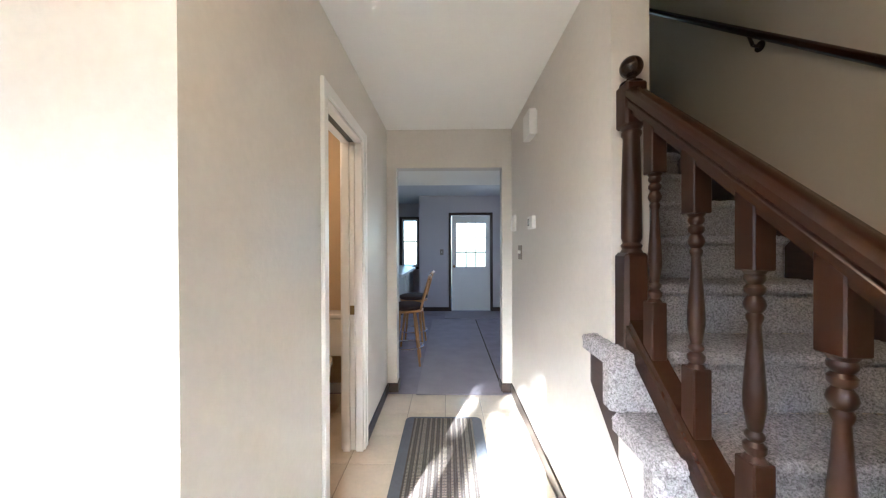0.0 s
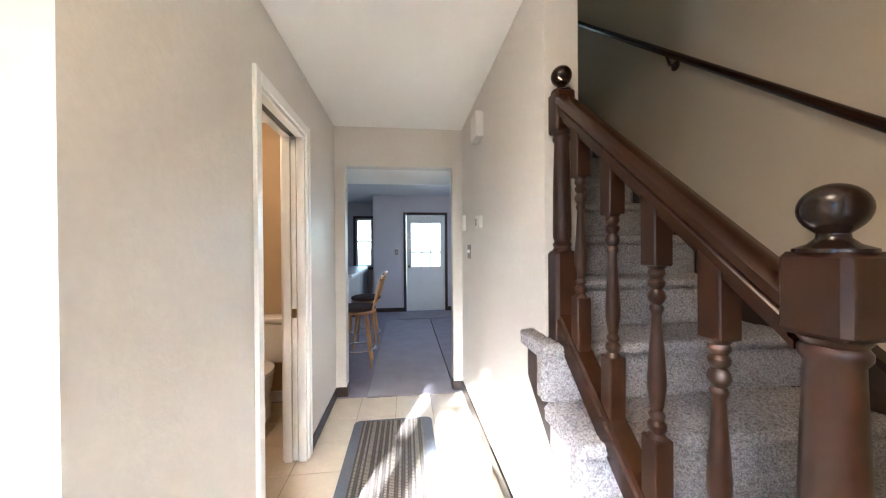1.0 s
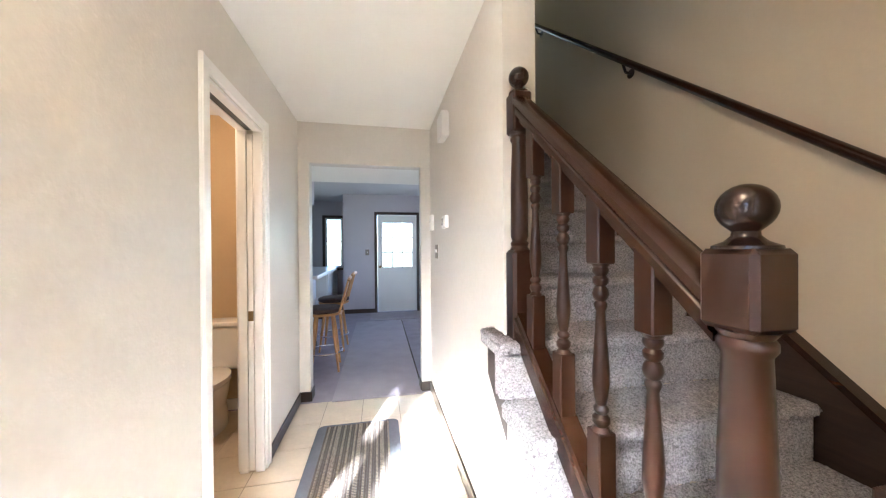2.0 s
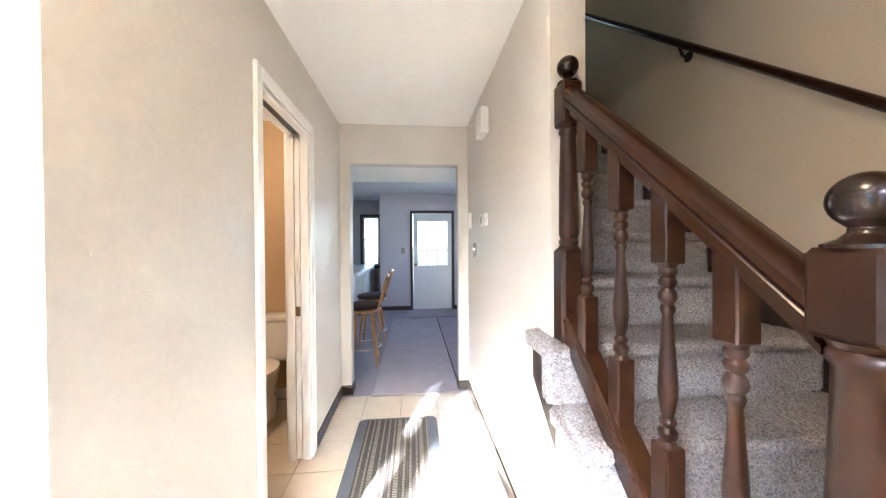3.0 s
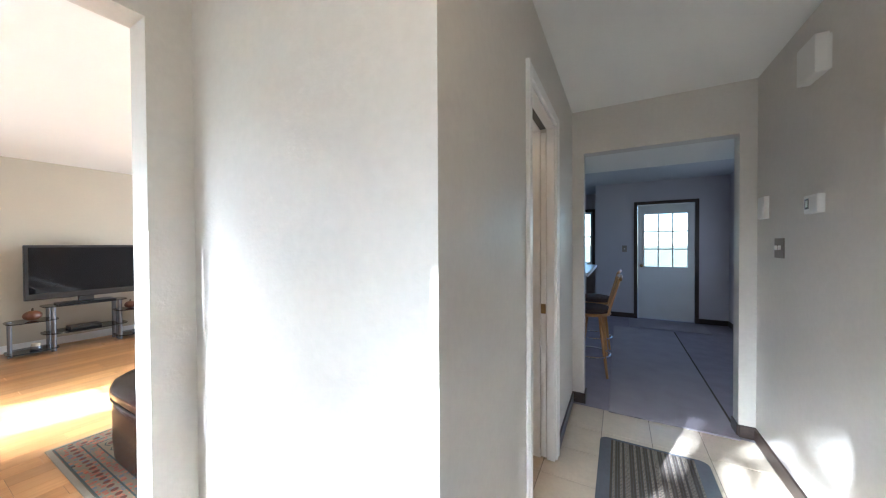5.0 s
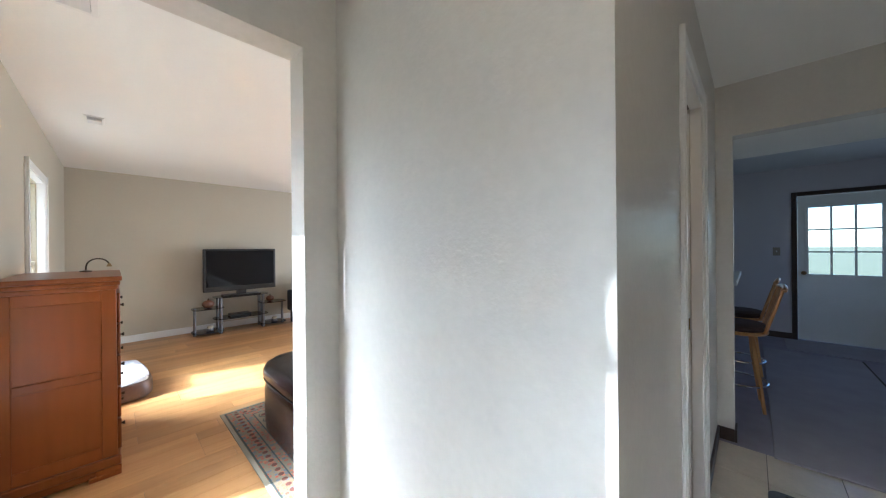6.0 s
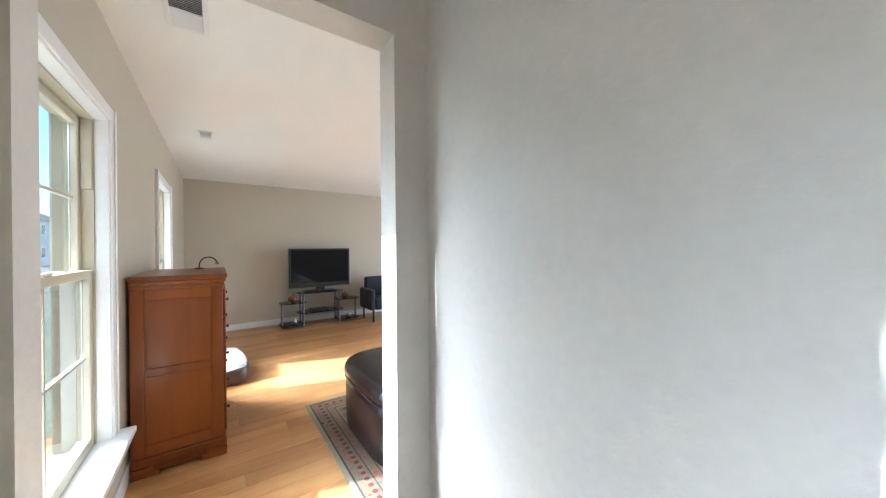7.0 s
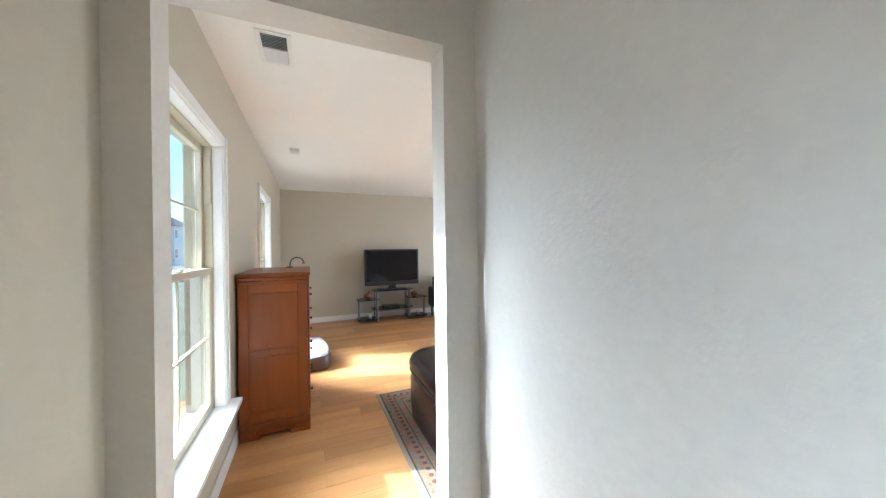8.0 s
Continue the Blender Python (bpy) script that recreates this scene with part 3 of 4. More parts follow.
def casing(bm, x0, x1, s):
    box(bm, x0, x1, cy0 - 0.066, cy0 - 0.004, 0, ct + 0.066, 0.004)
    box(bm, x0, x1, cy1 + 0.004, cy1 + 0.066, 0, ct + 0.066, 0.004)
    box(bm, x0, x1, cy0 - 0.004, cy1 + 0.004, ct + 0.004, ct + 0.066, 0.004)
    # inner bead
    if s:
        box(bm, x1 - 0.003, x1 + 0.004, cy0 - 0.0645, cy0 - 0.050, 0.001, ct + 0.064, 0.002)
        box(bm, x1 - 0.003, x1 + 0.004, cy1 + 0.050, cy1 + 0.0645, 0.001, ct + 0.064, 0.002)
    return bm


part("casing", casing(B(), 0.0, 0.016, 1), TRIM, pd, "white painted door casing")
part("casing", casing(B(), -0.147, -0.131, 0), TRIM, pd)
bm = B()
box(bm, -0.130, 0.004, cy0 - 0.004, cy0 + 0.014, 0, ct, 0.002)
part("jamb", bm, TRIM, pd)
for x0, x1 in ((-0.130, -0.083), (-0.044, 0.004)):
    bm = B()
    box(bm, x0, x1, cy1 - 0.016, cy1 + 0.004, 0, ct, 0.002)
    part("split_jamb", bm, TRIM, pd)
    bm = B()
    box(bm, x0, x1, cy0 + 0.014, cy1 - 0.016, ct - 0.016, ct, 0.002)
    part("head_jamb", bm, TRIM, pd)
bm = B()
box(bm, -0.079, -0.048, cy1 - 0.014, cy1 + 0.001, 0.012, ct - 0.03, 0.002)
leaf = part("door_leaf", bm, TRIM, pd, "edge of the white door leaf")
bm = B()
box(bm, -0.078, -0.049, cy1 - 0.0165, cy1 - 0.0135, 0.905, 0.965, 0.001)
part("latch", bm, BRASS, leaf, "aged brass latch plate")
bm = B()
box(bm, -0.082, -0.045, cy0 + 0.014, cy1 - 0.016, ct - 0.010, ct - 0.001)
part("track", bm, BLACK, pd, "dark overhead track")

# front door, behind the camera; lower panel and mullion sized to shape the sunlight
fd = thing("door_2", "half-glazed front door with a white frame", "door", kind="structure")
for x0, x1, z0, z1 in ((D1[0], D1[0] + 0.045, 0, 1.98), (D1[1] - 0.045, D1[1], 0, 1.98), (D1[0] + 0.045, D1[1] - 0.045, 1.93, 1.98), (D1[0] + 0.045, D1[1] - 0.045, 0, 0.90), (-0.285, -0.215, 0.90, 1.93)):
    bm = B()
    box(bm, x0, x1, -3.56, -3.50, z0, z1, 0.004)
    part("frame", bm, TRIM, fd)
bm = B()
box(bm, D1[0] + 0.045, D1[1] - 0.045, -3.535, -3.531, 0.90, 1.93)
g = part("pane", bm, GLASS, fd)
g.visible_shadow = False

# sidelight out of view, placed from the finial's highlight and the lit steps
sl = thing("window_6", "narrow sidelight by the front door behind a dimming sheer", "window", kind="structure")
for x0, x1, z0, z1 in ((S1[0], S1[0] + 0.04, 0.8, 1.98), (S1[1] - 0.04, S1[1], 0.8, 1.98), (S1[0] + 0.04, S1[1] - 0.04, 1.94, 1.98), (S1[0] + 0.04, S1[1] - 0.04, 0.8, 0.84)):
    part("frame", box(B(), x0, x1, -3.56, -3.50, z0, z1, 0.004), TRIM, sl)
g = part("pane", box(B(), S1[0] + 0.04, S1[1] - 0.04, -3.535, -3.531, 0.84, 1.94), GLASS, sl)
g.visible_shadow = False
part("sheer", box(B(), S1[0] + 0.005, S1[1] - 0.005, -3.470, -3.4685, 0.805, 1.975), SHEER, sl, "grey sheer added to dim the sidelight")

# ---- living-room windows ----


def sash(win, name, x0, x1, z0, z1, y, rails):
    s = new(name)
    s.parent = win
    w = 0.040
    for nm, b in (("stile", (x0, x0 + w, z0, z1)), ("stile", (x1 - w, x1, z0, z1)), ("rail", (x0 + w, x1 - w, z0, z0 + rails[0])), ("rail", (x0 + w, x1 - w, z1 - rails[1], z1))):
        part(nm, box(B(), b[0], b[1], y - 0.016, y + 0.016, b[2], b[3], 0.003), ALMOND, s)
    gx0, gx1, gz0, gz1 = x0 + w, x1 - w, z0 + rails[0], z1 - rails[1]
    xm, zm = (gx0 + gx1) / 2, (gz0 + gz1) / 2
    part("muntin", box(B(), xm - 0.006, xm + 0.006, y - 0.006, y + 0.002, gz0, gz1), ALMOND, s)
    part("muntin", box(B(), gx0, gx1, y - 0.0055, y + 0.0015, zm - 0.006, zm + 0.006), ALMOND, s)
    p = part("pane", box(B(), gx0, gx1, y - 0.010, y - 0.007, gz0, gz1), GLASS, s)
    p.visible_shadow = False


def window(name, x0, x1, z0, z1, label):
    w = thing(name, label, "window", kind="structure")
    c = 0.07
    f = FY
    part("casing", box(box(box(B(), x0 - c, x0 - 0.006, f, f + 0.018, z0, z1 + c, 0.004), x1 + 0.006, x1 + c, f, f + 0.018, z0, z1 + c, 0.004), x0 - 0.006, x1 + 0.006, f, f + 0.018, z1 + 0.006, z1 + c, 0.004), TRIM, w, "white painted casing")
    part("casing_bead", box(box(B(), x0 - c, x0 - c + 0.018, f + 0.018, f + 0.026, z0, z1 + c, 0.003), x1 + c - 0.018, x1 + c, f + 0.018, f + 0.026, z0, z1 + c, 0.003), TRIM, w)
    part("jamb", box(box(box(B(), x0 - 0.006, x0 + 0.004, -3.434, f + 0.010, z0, z1), x1 - 0.004, x1 + 0.006, -3.434, f + 0.010, z0, z1), x0 + 0.004, x1 - 0.004, -3.434, f + 0.010, z1 - 0.004, z1 + 0.006), TRIM, w, "white painted jamb")
    part("vinyl_frame", box(box(box(B(), x0 - 0.006, x0 + 0.014, -3.57, -3.4342, z0, z1), x1 - 0.014, x1 + 0.006, -3.57, -3.4342, z0, z1), x0 + 0.014, x1 - 0.014, -3.57, -3.4342, z1 - 0.014, z1 + 0.006), ALMOND, w, "almond vinyl window frame")
    part("stool", box(B(), x0 - c - 0.03, x1 + c + 0.03, -3.46, f + 0.085, z0 - 0.024, z0 + 0.005, 0.008, 3), TRIM, w, "deep white window stool")
    part("apron", box(B(), x0 - c, x1 + c, f, f + 0.016, z0 - 0.105, z0 - 0.028, 0.004), TRIM, w)
    zm = (z0 + z1) / 2 + 0.035
    sash(w, "upper_sash", x0 + 0.014, x1 - 0.014, zm - 0.02, z1 - 0.014, -3.493, (0.035, 0.04))
    sash(w, "lower_sash", x0 + 0.014, x1 - 0.014, z0 + 0.005, zm + 0.02, -3.458, (0.05, 0.038))
    part("lock", box(B(), (x0 + x1) / 2 - 0.03, (x0 + x1) / 2 + 0.03, -3.465, -3.44, zm + 0.02, zm + 0.032, 0.004), ALMOND, w)
    part("stop", box(B(), x0 + 0.0142, x0 + 0.026, -3.476, -3.438, zm + 0.40, z1 - 0.0142, 0.002), ALMOND, w, "almond side stop")
    return w


window("window_1", W1[0], W1[1], WZ[0], WZ[1], "tall almond double-hung window with white casing")
window("window_2", W2[0], W2[1], WZ[0], WZ[1], "almond double-hung window beside the chest")

# ---- glazed patio door, added out of view to light the living room ----
pt = thing("living_fill_door", "added unseen glazed patio door lighting the living room", "door", kind="structure")
for x0, x1, z0, z1 in ((-4.9, -4.84, 0, 2.05), (-2.76, -2.7, 0, 2.05), (-3.83, -3.77, 0.06, 1.99), (-4.84, -2.76, 1.99, 2.05), (-4.84, -2.76, 0, 0.06)):
    part("frame", box(B(), x0, x1, 2.03, 2.09, z0, z1), TRIM, pt)
for x0, x1 in ((-4.84, -3.83), (-3.77, -2.76)):
    p = part("pane", box(B(), x0, x1, 2.058, 2.062, 0.06, 1.99), GLASS, pt)
    p.visible_shadow = False

# ---- landing window added out of view to light the stairwell ----
lw = thing("stair_fill_window", "added unseen landing window lighting the stairwell", "window", kind="structure")
for x0, x1, z0, z1 in ((1.42, 1.465, 3.3, 4.6), (2.085, 2.13, 3.3, 4.6), (1.465, 2.085, 3.3, 3.345), (1.465, 2.085, 4.555, 4.6), (1.465, 2.085, 3.93, 3.97)):
    part("frame", box(B(), x0, x1, 0.94, 0.99, z0, z1, 0.003), TRIM, lw)
for z0, z1 in ((3.345, 3.93), (3.97, 4.555)):
    p = part("pane", box(B(), 1.465, 2.085, 0.963, 0.967, z0, z1), GLASS, lw)
    p.visible_shadow = False
part("blind", box(B(), 1.43, 2.12, 0.915, 0.918, 3.32, 4.58), WARMING_BLIND, lw, "cream blind added to warm the window's light")

# ---- kitchen door and window ----
kd = thing("door_3", "white back door with a nine-light glass", "door", kind="structure")
gx0, gx1, gz0, gz1 = 0.747, 1.365, 0.936, 1.858
for x0, x1, z0, z1 in ((0.645, gx0, 0.01, 2.02), (gx1, 1.455, 0.01, 2.02), (gx0, gx1, 0.01, gz0), (gx0, gx1, gz1, 2.02)):
    part("door_panel", box(B(), x0, x1, 3.815, 3.855, z0, z1), TRIM, kd)
part("glass_trim", box(box(box(box(B(), gx0 - 0.03, gx0, 3.805, 3.8149, gz0 - 0.03, gz1 + 0.03, 0.003), gx1, gx1 + 0.03, 3.805, 3.8149, gz0 - 0.03, gz1 + 0.03, 0.003), gx0, gx1, 3.805, 3.8149, gz1, gz1 + 0.03, 0.003), gx0, gx1, 3.805, 3.8149, gz0 - 0.03, gz0, 0.003), TRIM, kd)
for k in (1, 2):
    x, z = gx0 + (gx1 - gx0) * k / 3, gz0 + (gz1 - gz0) * k / 3
    part("muntin", box(B(), x - 0.010, x + 0.010, 3.812, 3.84, gz0, gz1), TRIM, kd)
    part("muntin", box(B(), gx0, gx1, 3.813, 3.839, z - 0.010, z + 0.010), TRIM, kd)
p = part("pane", box(B(), gx0, gx1, 3.83, 3.834, gz0, gz1), GLASS, kd)
p.visible_shadow = False
part("casing", box(box(box(B(), 0.585, 0.640, 3.782, 3.80, 0, 2.085, 0.003), 1.46, 1.515, 3.782, 3.80, 0, 2.085, 0.003), 0.640, 1.46, 3.782, 3.80, 2.03, 2.085, 0.003), DARK_TRIM, kd, "dark brown door casing")
part("knob", lathe(B(), [(0.012, 0), (0.012, 0.02), (0.026, 0.03), (0.028, 0.045), (0.018, 0.058)], 14), BRASS, kd, smooth=True).matrix_local = pose(0.70, 3.815, 0.95, 90)
kw = thing("window_3", "white double-hung kitchen window", "window", kind="structure")
part("frame", box(box(box(box(B(), -0.56, -0.52, 4.92, 4.98, 0.88, 2.05), -0.21, -0.17, 4.92, 4.98, 0.88, 2.05), -0.52, -0.21, 4.92, 4.98, 0.88, 0.93), -0.52, -0.21, 4.92, 4.98, 2.01, 2.05), TRIM, kw)
part("meeting_rail", box(B(), -0.52, -0.21, 4.925, 4.965, 1.485, 1.515, 0.003), TRIM, kw)
part("casing", box(box(box(box(B(), -0.62, -0.56, 4.884, 4.9, 0.82, 2.11), -0.17, -0.11, 4.884, 4.9, 0.82, 2.11), -0.56, -0.17, 4.884, 4.9, 2.05, 2.11), -0.56, -0.17, 4.87, 4.9, 0.82, 0.88), DARK_TRIM, kw, "dark window casing")
p = part("pane", box(B(), -0.52, -0.21, 4.945, 4.949, 0.93, 2.01), GLASS, kw)
p.visible_shadow = False

# side window added out of view to let more light into the kitchen
kw2 = thing("kitchen_fill_window", "added unseen side window lighting the kitchen", "window", kind="structure")
part("frame", box(box(box(box(B(), 1.93, 1.98, 1.2, 1.25, 0.9, 2.05), 1.93, 1.98, 3.15, 3.2, 0.9, 2.05), 1.93, 1.98, 1.25, 3.15, 0.9, 0.95), 1.93, 1.98, 1.25, 3.15, 2.0, 2.05), TRIM, kw2)
p = part("pane", box(B(), 1.953, 1.957, 1.25, 3.15, 0.95, 2.0), GLASS, kw2)
p.visible_shadow = False


# ---- hall things ----
ch = thing("door_chime", "white plastic door chime box on the wall", "door chime")
part("cover", box(B(), 1.104, 1.152, -0.855, -0.687, 2.09, 2.262, 0.006, 2), WHITE, ch)
part("back_plate", box(B(), 1.152, 1.1598, -0.850, -0.692, 2.10, 2.252), WHITE, ch)
th = thing("thermostat", "white wall thermostat with a small dark-rimmed display", "thermostat")
part("body", box(B(), 1.132, 1.1598, -0.812, -0.690, 1.472, 1.560, 0.006, 2), WHITE, th)
part("display", box(B(), 1.1312, 1.1319, -0.738, -0.700, 1.494, 1.544), DARK_SCREEN, th, "dark display rim")
part("screen", box(B(), 1.1304, 1.1311, -0.730, -0.710, 1.503, 1.536), LCD_PALE, th, "pale grey-green display")
ws = thing("wall_sensor", "white plastic keypad on the wall", "keypad")
part("body", box(B(), 1.134, 1.1598, -0.20, -0.095, 1.487, 1.625, 0.006, 2), WHITE, ws)
part("lid", box(B(), 1.131, 1.1338, -0.192, -0.103, 1.50, 1.56, 0.001), WHITE, ws)
sw = thing("light_switch", "brass-coloured double light switch plate", "light switch")
part("plate", box(B(), 1.154, 1.1598, -0.410, -0.290, 1.247, 1.362, 0.002), SWITCH, sw)
for y in (-0.375, -0.325):
    part("toggle", box(B(), 1.143, 1.1538, y - 0.006, y + 0.006, 1.295, 1.320, 0.002), WHITE, sw)
sw2 = thing("light_switch", "metal switch plate beside the back door", "light switch")
part("plate", box(B(), 0.40, 0.475, 3.794, 3.7998, 1.19, 1.31, 0.002), SWITCH, sw2)
part("toggle", box(B(), 0.431, 0.444, 3.784, 3.7938, 1.24, 1.262, 0.002), WHITE, sw2)

def rounded_sheet(bm, x0, x1, y0, y1, z0, z1, r):
    """A flat sheet with rounded corners."""
    pts = []
    for cx, cy, a0 in ((x1 - r, y1 - r, 0), (x0 + r, y1 - r, 90), (x0 + r, y0 + r, 180), (x1 - r, y0 + r, 270)):
        pts += [(cx + r * math.cos(radians(a0 + 15 * k)), cy + r * math.sin(radians(a0 + 15 * k))) for k in range(7)]
    lo, hi = [bm.verts.new((x, y, z0)) for x, y in pts], [bm.verts.new((x, y, z1)) for x, y in pts]
    for k in range(len(pts)):
        q = (k + 1) % len(pts)
        bm.faces.new((lo[k], lo[q], hi[q], hi[k]))
    bm.faces.new(lo[::-1]), bm.faces.new(hi)
    return bm


rn = thing("runner_mat", "striped brown hallway mat with a blue-grey border", "mat")
mx0, mx1, my0, my1 = 0.236, 0.822, -1.95, -0.452
part("edging", rounded_sheet(B(), mx0, mx1, my0, my1, 0.0005, 0.0085, 0.05), MAT_EDGE, rn, "blue-grey binding")
# ribs: dark ones between thin rows of pale beads
rib = 0.0128
count = int((mx1 - mx0 - 0.13) / rib)
for k in range(count):
    a = mx0 + 0.065 + k * rib
    pale = (0, 1, 0, 0, 1, 0, 1, 1, 0, 0, 1, 0)[k % 12]
    part("stripe", box(B(), a + 0.0006, a + rib - 0.0006, my0 + 0.03, my1 - 0.022, 0.006, 0.0122 if pale else 0.0108, 0.0015), MAT_BEAD if pale else MAT_DARK, rn)

# ---- bathroom ----
to = thing("toilet", "white porcelain toilet against the tan wall", "toilet", (-0.56, -0.015, 0))
part("tank", box(B(), -0.235, 0.235, -0.20, -0.012, 0.40, 0.735, 0.025, 3), PORCELAIN, to, smooth=True)
part("tank_lid", box(B(), -0.25, 0.25, -0.212, -0.008, 0.735, 0.772, 0.012, 3), PORCELAIN, to, smooth=True)
part("lever", tube(B(), [(-0.18, -0.20, 0.68), (-0.18, -0.222, 0.68), (-0.10, -0.225, 0.672)], 0.007), BRONZE, to, smooth=True)


def oval(bm, rings, seg=28):
    rs = []
    for rx, ry, cy, z in rings:
        rs.append([bm.verts.new((rx * math.cos(2 * math.pi * k / seg), cy + ry * math.sin(2 * math.pi * k / seg), z)) for k in range(seg)])
    for a, b in zip(rs, rs[1:]):
        for k in range(seg):
            bm.faces.new((a[k], a[(k + 1) % seg], b[(k + 1) % seg], b[k]))
    bm.faces.new(rs[0][::-1]), bm.faces.new(rs[-1])
    return bm


part("bowl", oval(B(), [(0.11, 0.20, -0.30, 0.0), (0.105, 0.19, -0.30, 0.10), (0.11, 0.19, -0.33, 0.18), (0.165, 0.23, -0.41, 0.30), (0.185, 0.25, -0.44, 0.385)]), PORCELAIN, to, smooth=True)
part("seat", oval(B(), [(0.185, 0.25, -0.44, 0.388), (0.192, 0.257, -0.44, 0.400), (0.188, 0.253, -0.44, 0.428), (0.16, 0.22, -0.44, 0.436)]), PORCELAIN, to, smooth=True)
bl = thing("bathroom_ceiling_light", "round glass ceiling light in the bathroom", "ceiling light", (-0.55, -1.0, H))
part("rim", lathe(B(), [(0.14, -0.02), (0.145, -0.001)], 24), BRASS, bl)
GLOW = bpy.data.materials.new("lit_opal_glass")
GLOW.use_nodes = True
_e = GLOW.node_tree.nodes["Principled BSDF"]
_e.inputs["Emission Color"].default_value, _e.inputs["Emission Strength"].default_value = (1.0, 0.72, 0.44, 1), 3.0
part("shade", lathe(B(), [(0.03, -0.09), (0.09, -0.075), (0.125, -0.045), (0.132, -0.021)], 24), GLOW, bl, "glowing opal glass shade", smooth=True)

# assumed lamp, out of view, added to warm and brighten the upper walls
el = thing("assumed_entry_light", "assumed round glass ceiling light, unseen over the entry", "ceiling light", (0.42, -2.95, H))
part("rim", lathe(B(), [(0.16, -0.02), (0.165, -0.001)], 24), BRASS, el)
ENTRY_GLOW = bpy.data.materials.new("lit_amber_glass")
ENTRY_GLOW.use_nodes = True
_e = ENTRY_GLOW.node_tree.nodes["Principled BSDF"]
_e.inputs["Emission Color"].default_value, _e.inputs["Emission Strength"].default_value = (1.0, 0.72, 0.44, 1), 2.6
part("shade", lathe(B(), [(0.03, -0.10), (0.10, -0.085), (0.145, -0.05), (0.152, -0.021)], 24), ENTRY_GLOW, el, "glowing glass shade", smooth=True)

# ---- kitchen things ----
bar = thing("breakfast_bar", "raised kitchen bar with a white laminate top", "kitchen bar")
part("countertop", box(B(), -0.60, 0.10, 0.30, 1.62, 1.035, 1.072, 0.006, 2), COUNTER, bar, "white laminate countertop")
part("body", box(B(), -0.50, -0.16, 0.32, 1.60, 0.0, 1.0345), WALL_KITCHEN, bar, "grey painted front of the bar")
part("base_strip", box(B(), -0.1598, -0.148, 0.32, 1.60, 0.0, 0.085, 0.002), DARK_TRIM, bar)
wc = thing("wall_cabinet", "white kitchen wall cabinet under a soffit", "cabinet")
part("body", box(B(), EX, -0.43, 1.75, 2.30, 1.36, 2.04, 0.003), COUNTER, wc)
part("door", box(B(), EX + 0.02, -0.45, 1.7305, 1.7495, 1.375, 2.025, 0.004), DARK_TRIM, wc, "dark door panel")
trim("trim_soffit", [(EX, -0.36, 1.70, 2.6, 2.042, H - 0.002)], WALL_KITCHEN, "grey kitchen soffit", "soffit", 0.002)
kb = thing("base_cabinet", "white kitchen base cabinet by the window", "cabinet")
part("body", box(B(), EX, -0.30, 3.4, 4.88, 0.09, 0.875, 0.003), TRIM, kb)
part("countertop", box(B(), EX, -0.27, 3.38, 4.885, 0.876, 0.915, 0.005), COUNTER, kb)
part("plinth", box(B(), EX, -0.36, 3.42, 4.88, 0.0, 0.0895), DARK_TRIM, kb)
part("door", box(B(), -0.2995, -0.281, 3.45, 4.1, 0.12, 0.85, 0.004), TRIM, kb)
part("door", box(B(), -0.2995, -0.281, 4.12, 4.80, 0.12, 0.85, 0.004), TRIM, kb)


def bar_stool(place, turn, label):
    s = thing("bar_stool", label, "bar stool", place, turn, "stools at the bar")
    seat = lathe(B(), [(0.15, 0.600), (0.185, 0.608), (0.195, 0.622), (0.185, 0.636), (0.10, 0.632)], 26)
    part("seat", seat, OAK, s, smooth=True)
    part("cushion", lathe(B(), [(0.17, 0.634), (0.197, 0.650), (0.195, 0.680), (0.155, 0.694), (0.02, 0.686)], 24), CUSHION, s, "dark brown seat cushion", smooth=True)
    for a in (45, 135, 225, 315):
        c, d = math.cos(radians(a)), math.sin(radians(a))
        part("leg", lathe_leg((0.12 * c, 0.12 * d, 0.605), (0.215 * c, 0.215 * d, 0.0)), OAK, s, smooth=True)
    ring = [(0.188 * math.cos(2 * math.pi * k / 28), 0.188 * math.sin(2 * math.pi * k / 28), 0.20) for k in range(29)]
    part("foot_ring", tube(B(), ring, 0.009), CHROME, s, "chrome foot ring", smooth=True)
    # spindle back, leaning outwards on +x
    for y in (-0.13, -0.066, 0.0, 0.066, 0.13):
        thick = 0.013 if abs(y) > 0.1 else 0.007
        part("spindle", cyl(B(), (0.16, y * 0.85, 0.63), (0.262, y, 1.0), thick, thick * 0.85, 10), OAK, s, smooth=True)
    crest = [(0.262 + 0.014 * math.cos(math.pi * k / 10 - math.pi / 2), 0.155 * math.sin(math.pi * k / 10 - math.pi / 2), 0.985 + 0.025 * math.cos(math.pi * k / 10 - math.pi / 2)) for k in range(11)]
    part("crest_rail", tube(B(), crest, 0.017, 10), OAK, s, "curved oak crest rail", smooth=True)
    return s


def lathe_leg(p0, p1):
    bm = B()
    p0, p1 = Vector(p0), Vector(p1)
    q = lambda f: p0 + (p1 - p0) * f
    for f0, f1, r0, r1 in ((0, 0.35, 0.014, 0.020), (0.35, 0.45, 0.020, 0.017), (0.45, 1.0, 0.018, 0.012)):
        cyl(bm, q(f0), q(f1), r0, r1, 12)
    return bm


bar_stool((0.085, 0.78, 0.0), 4, "oak bar stool with spindle back and dark cushion")
bar_stool((0.085, 1.50, 0.0), -4, "oak bar stool with spindle back beside the bar end")
rg = thing("kitchen_rug", "pale grey low-pile area rug on the carpet", "rug")
part("rug_body", box(B(), 0.275, 1.068, -0.07, 2.95, 0.0015, 0.013, 0.004), RUG_GREY, rg)
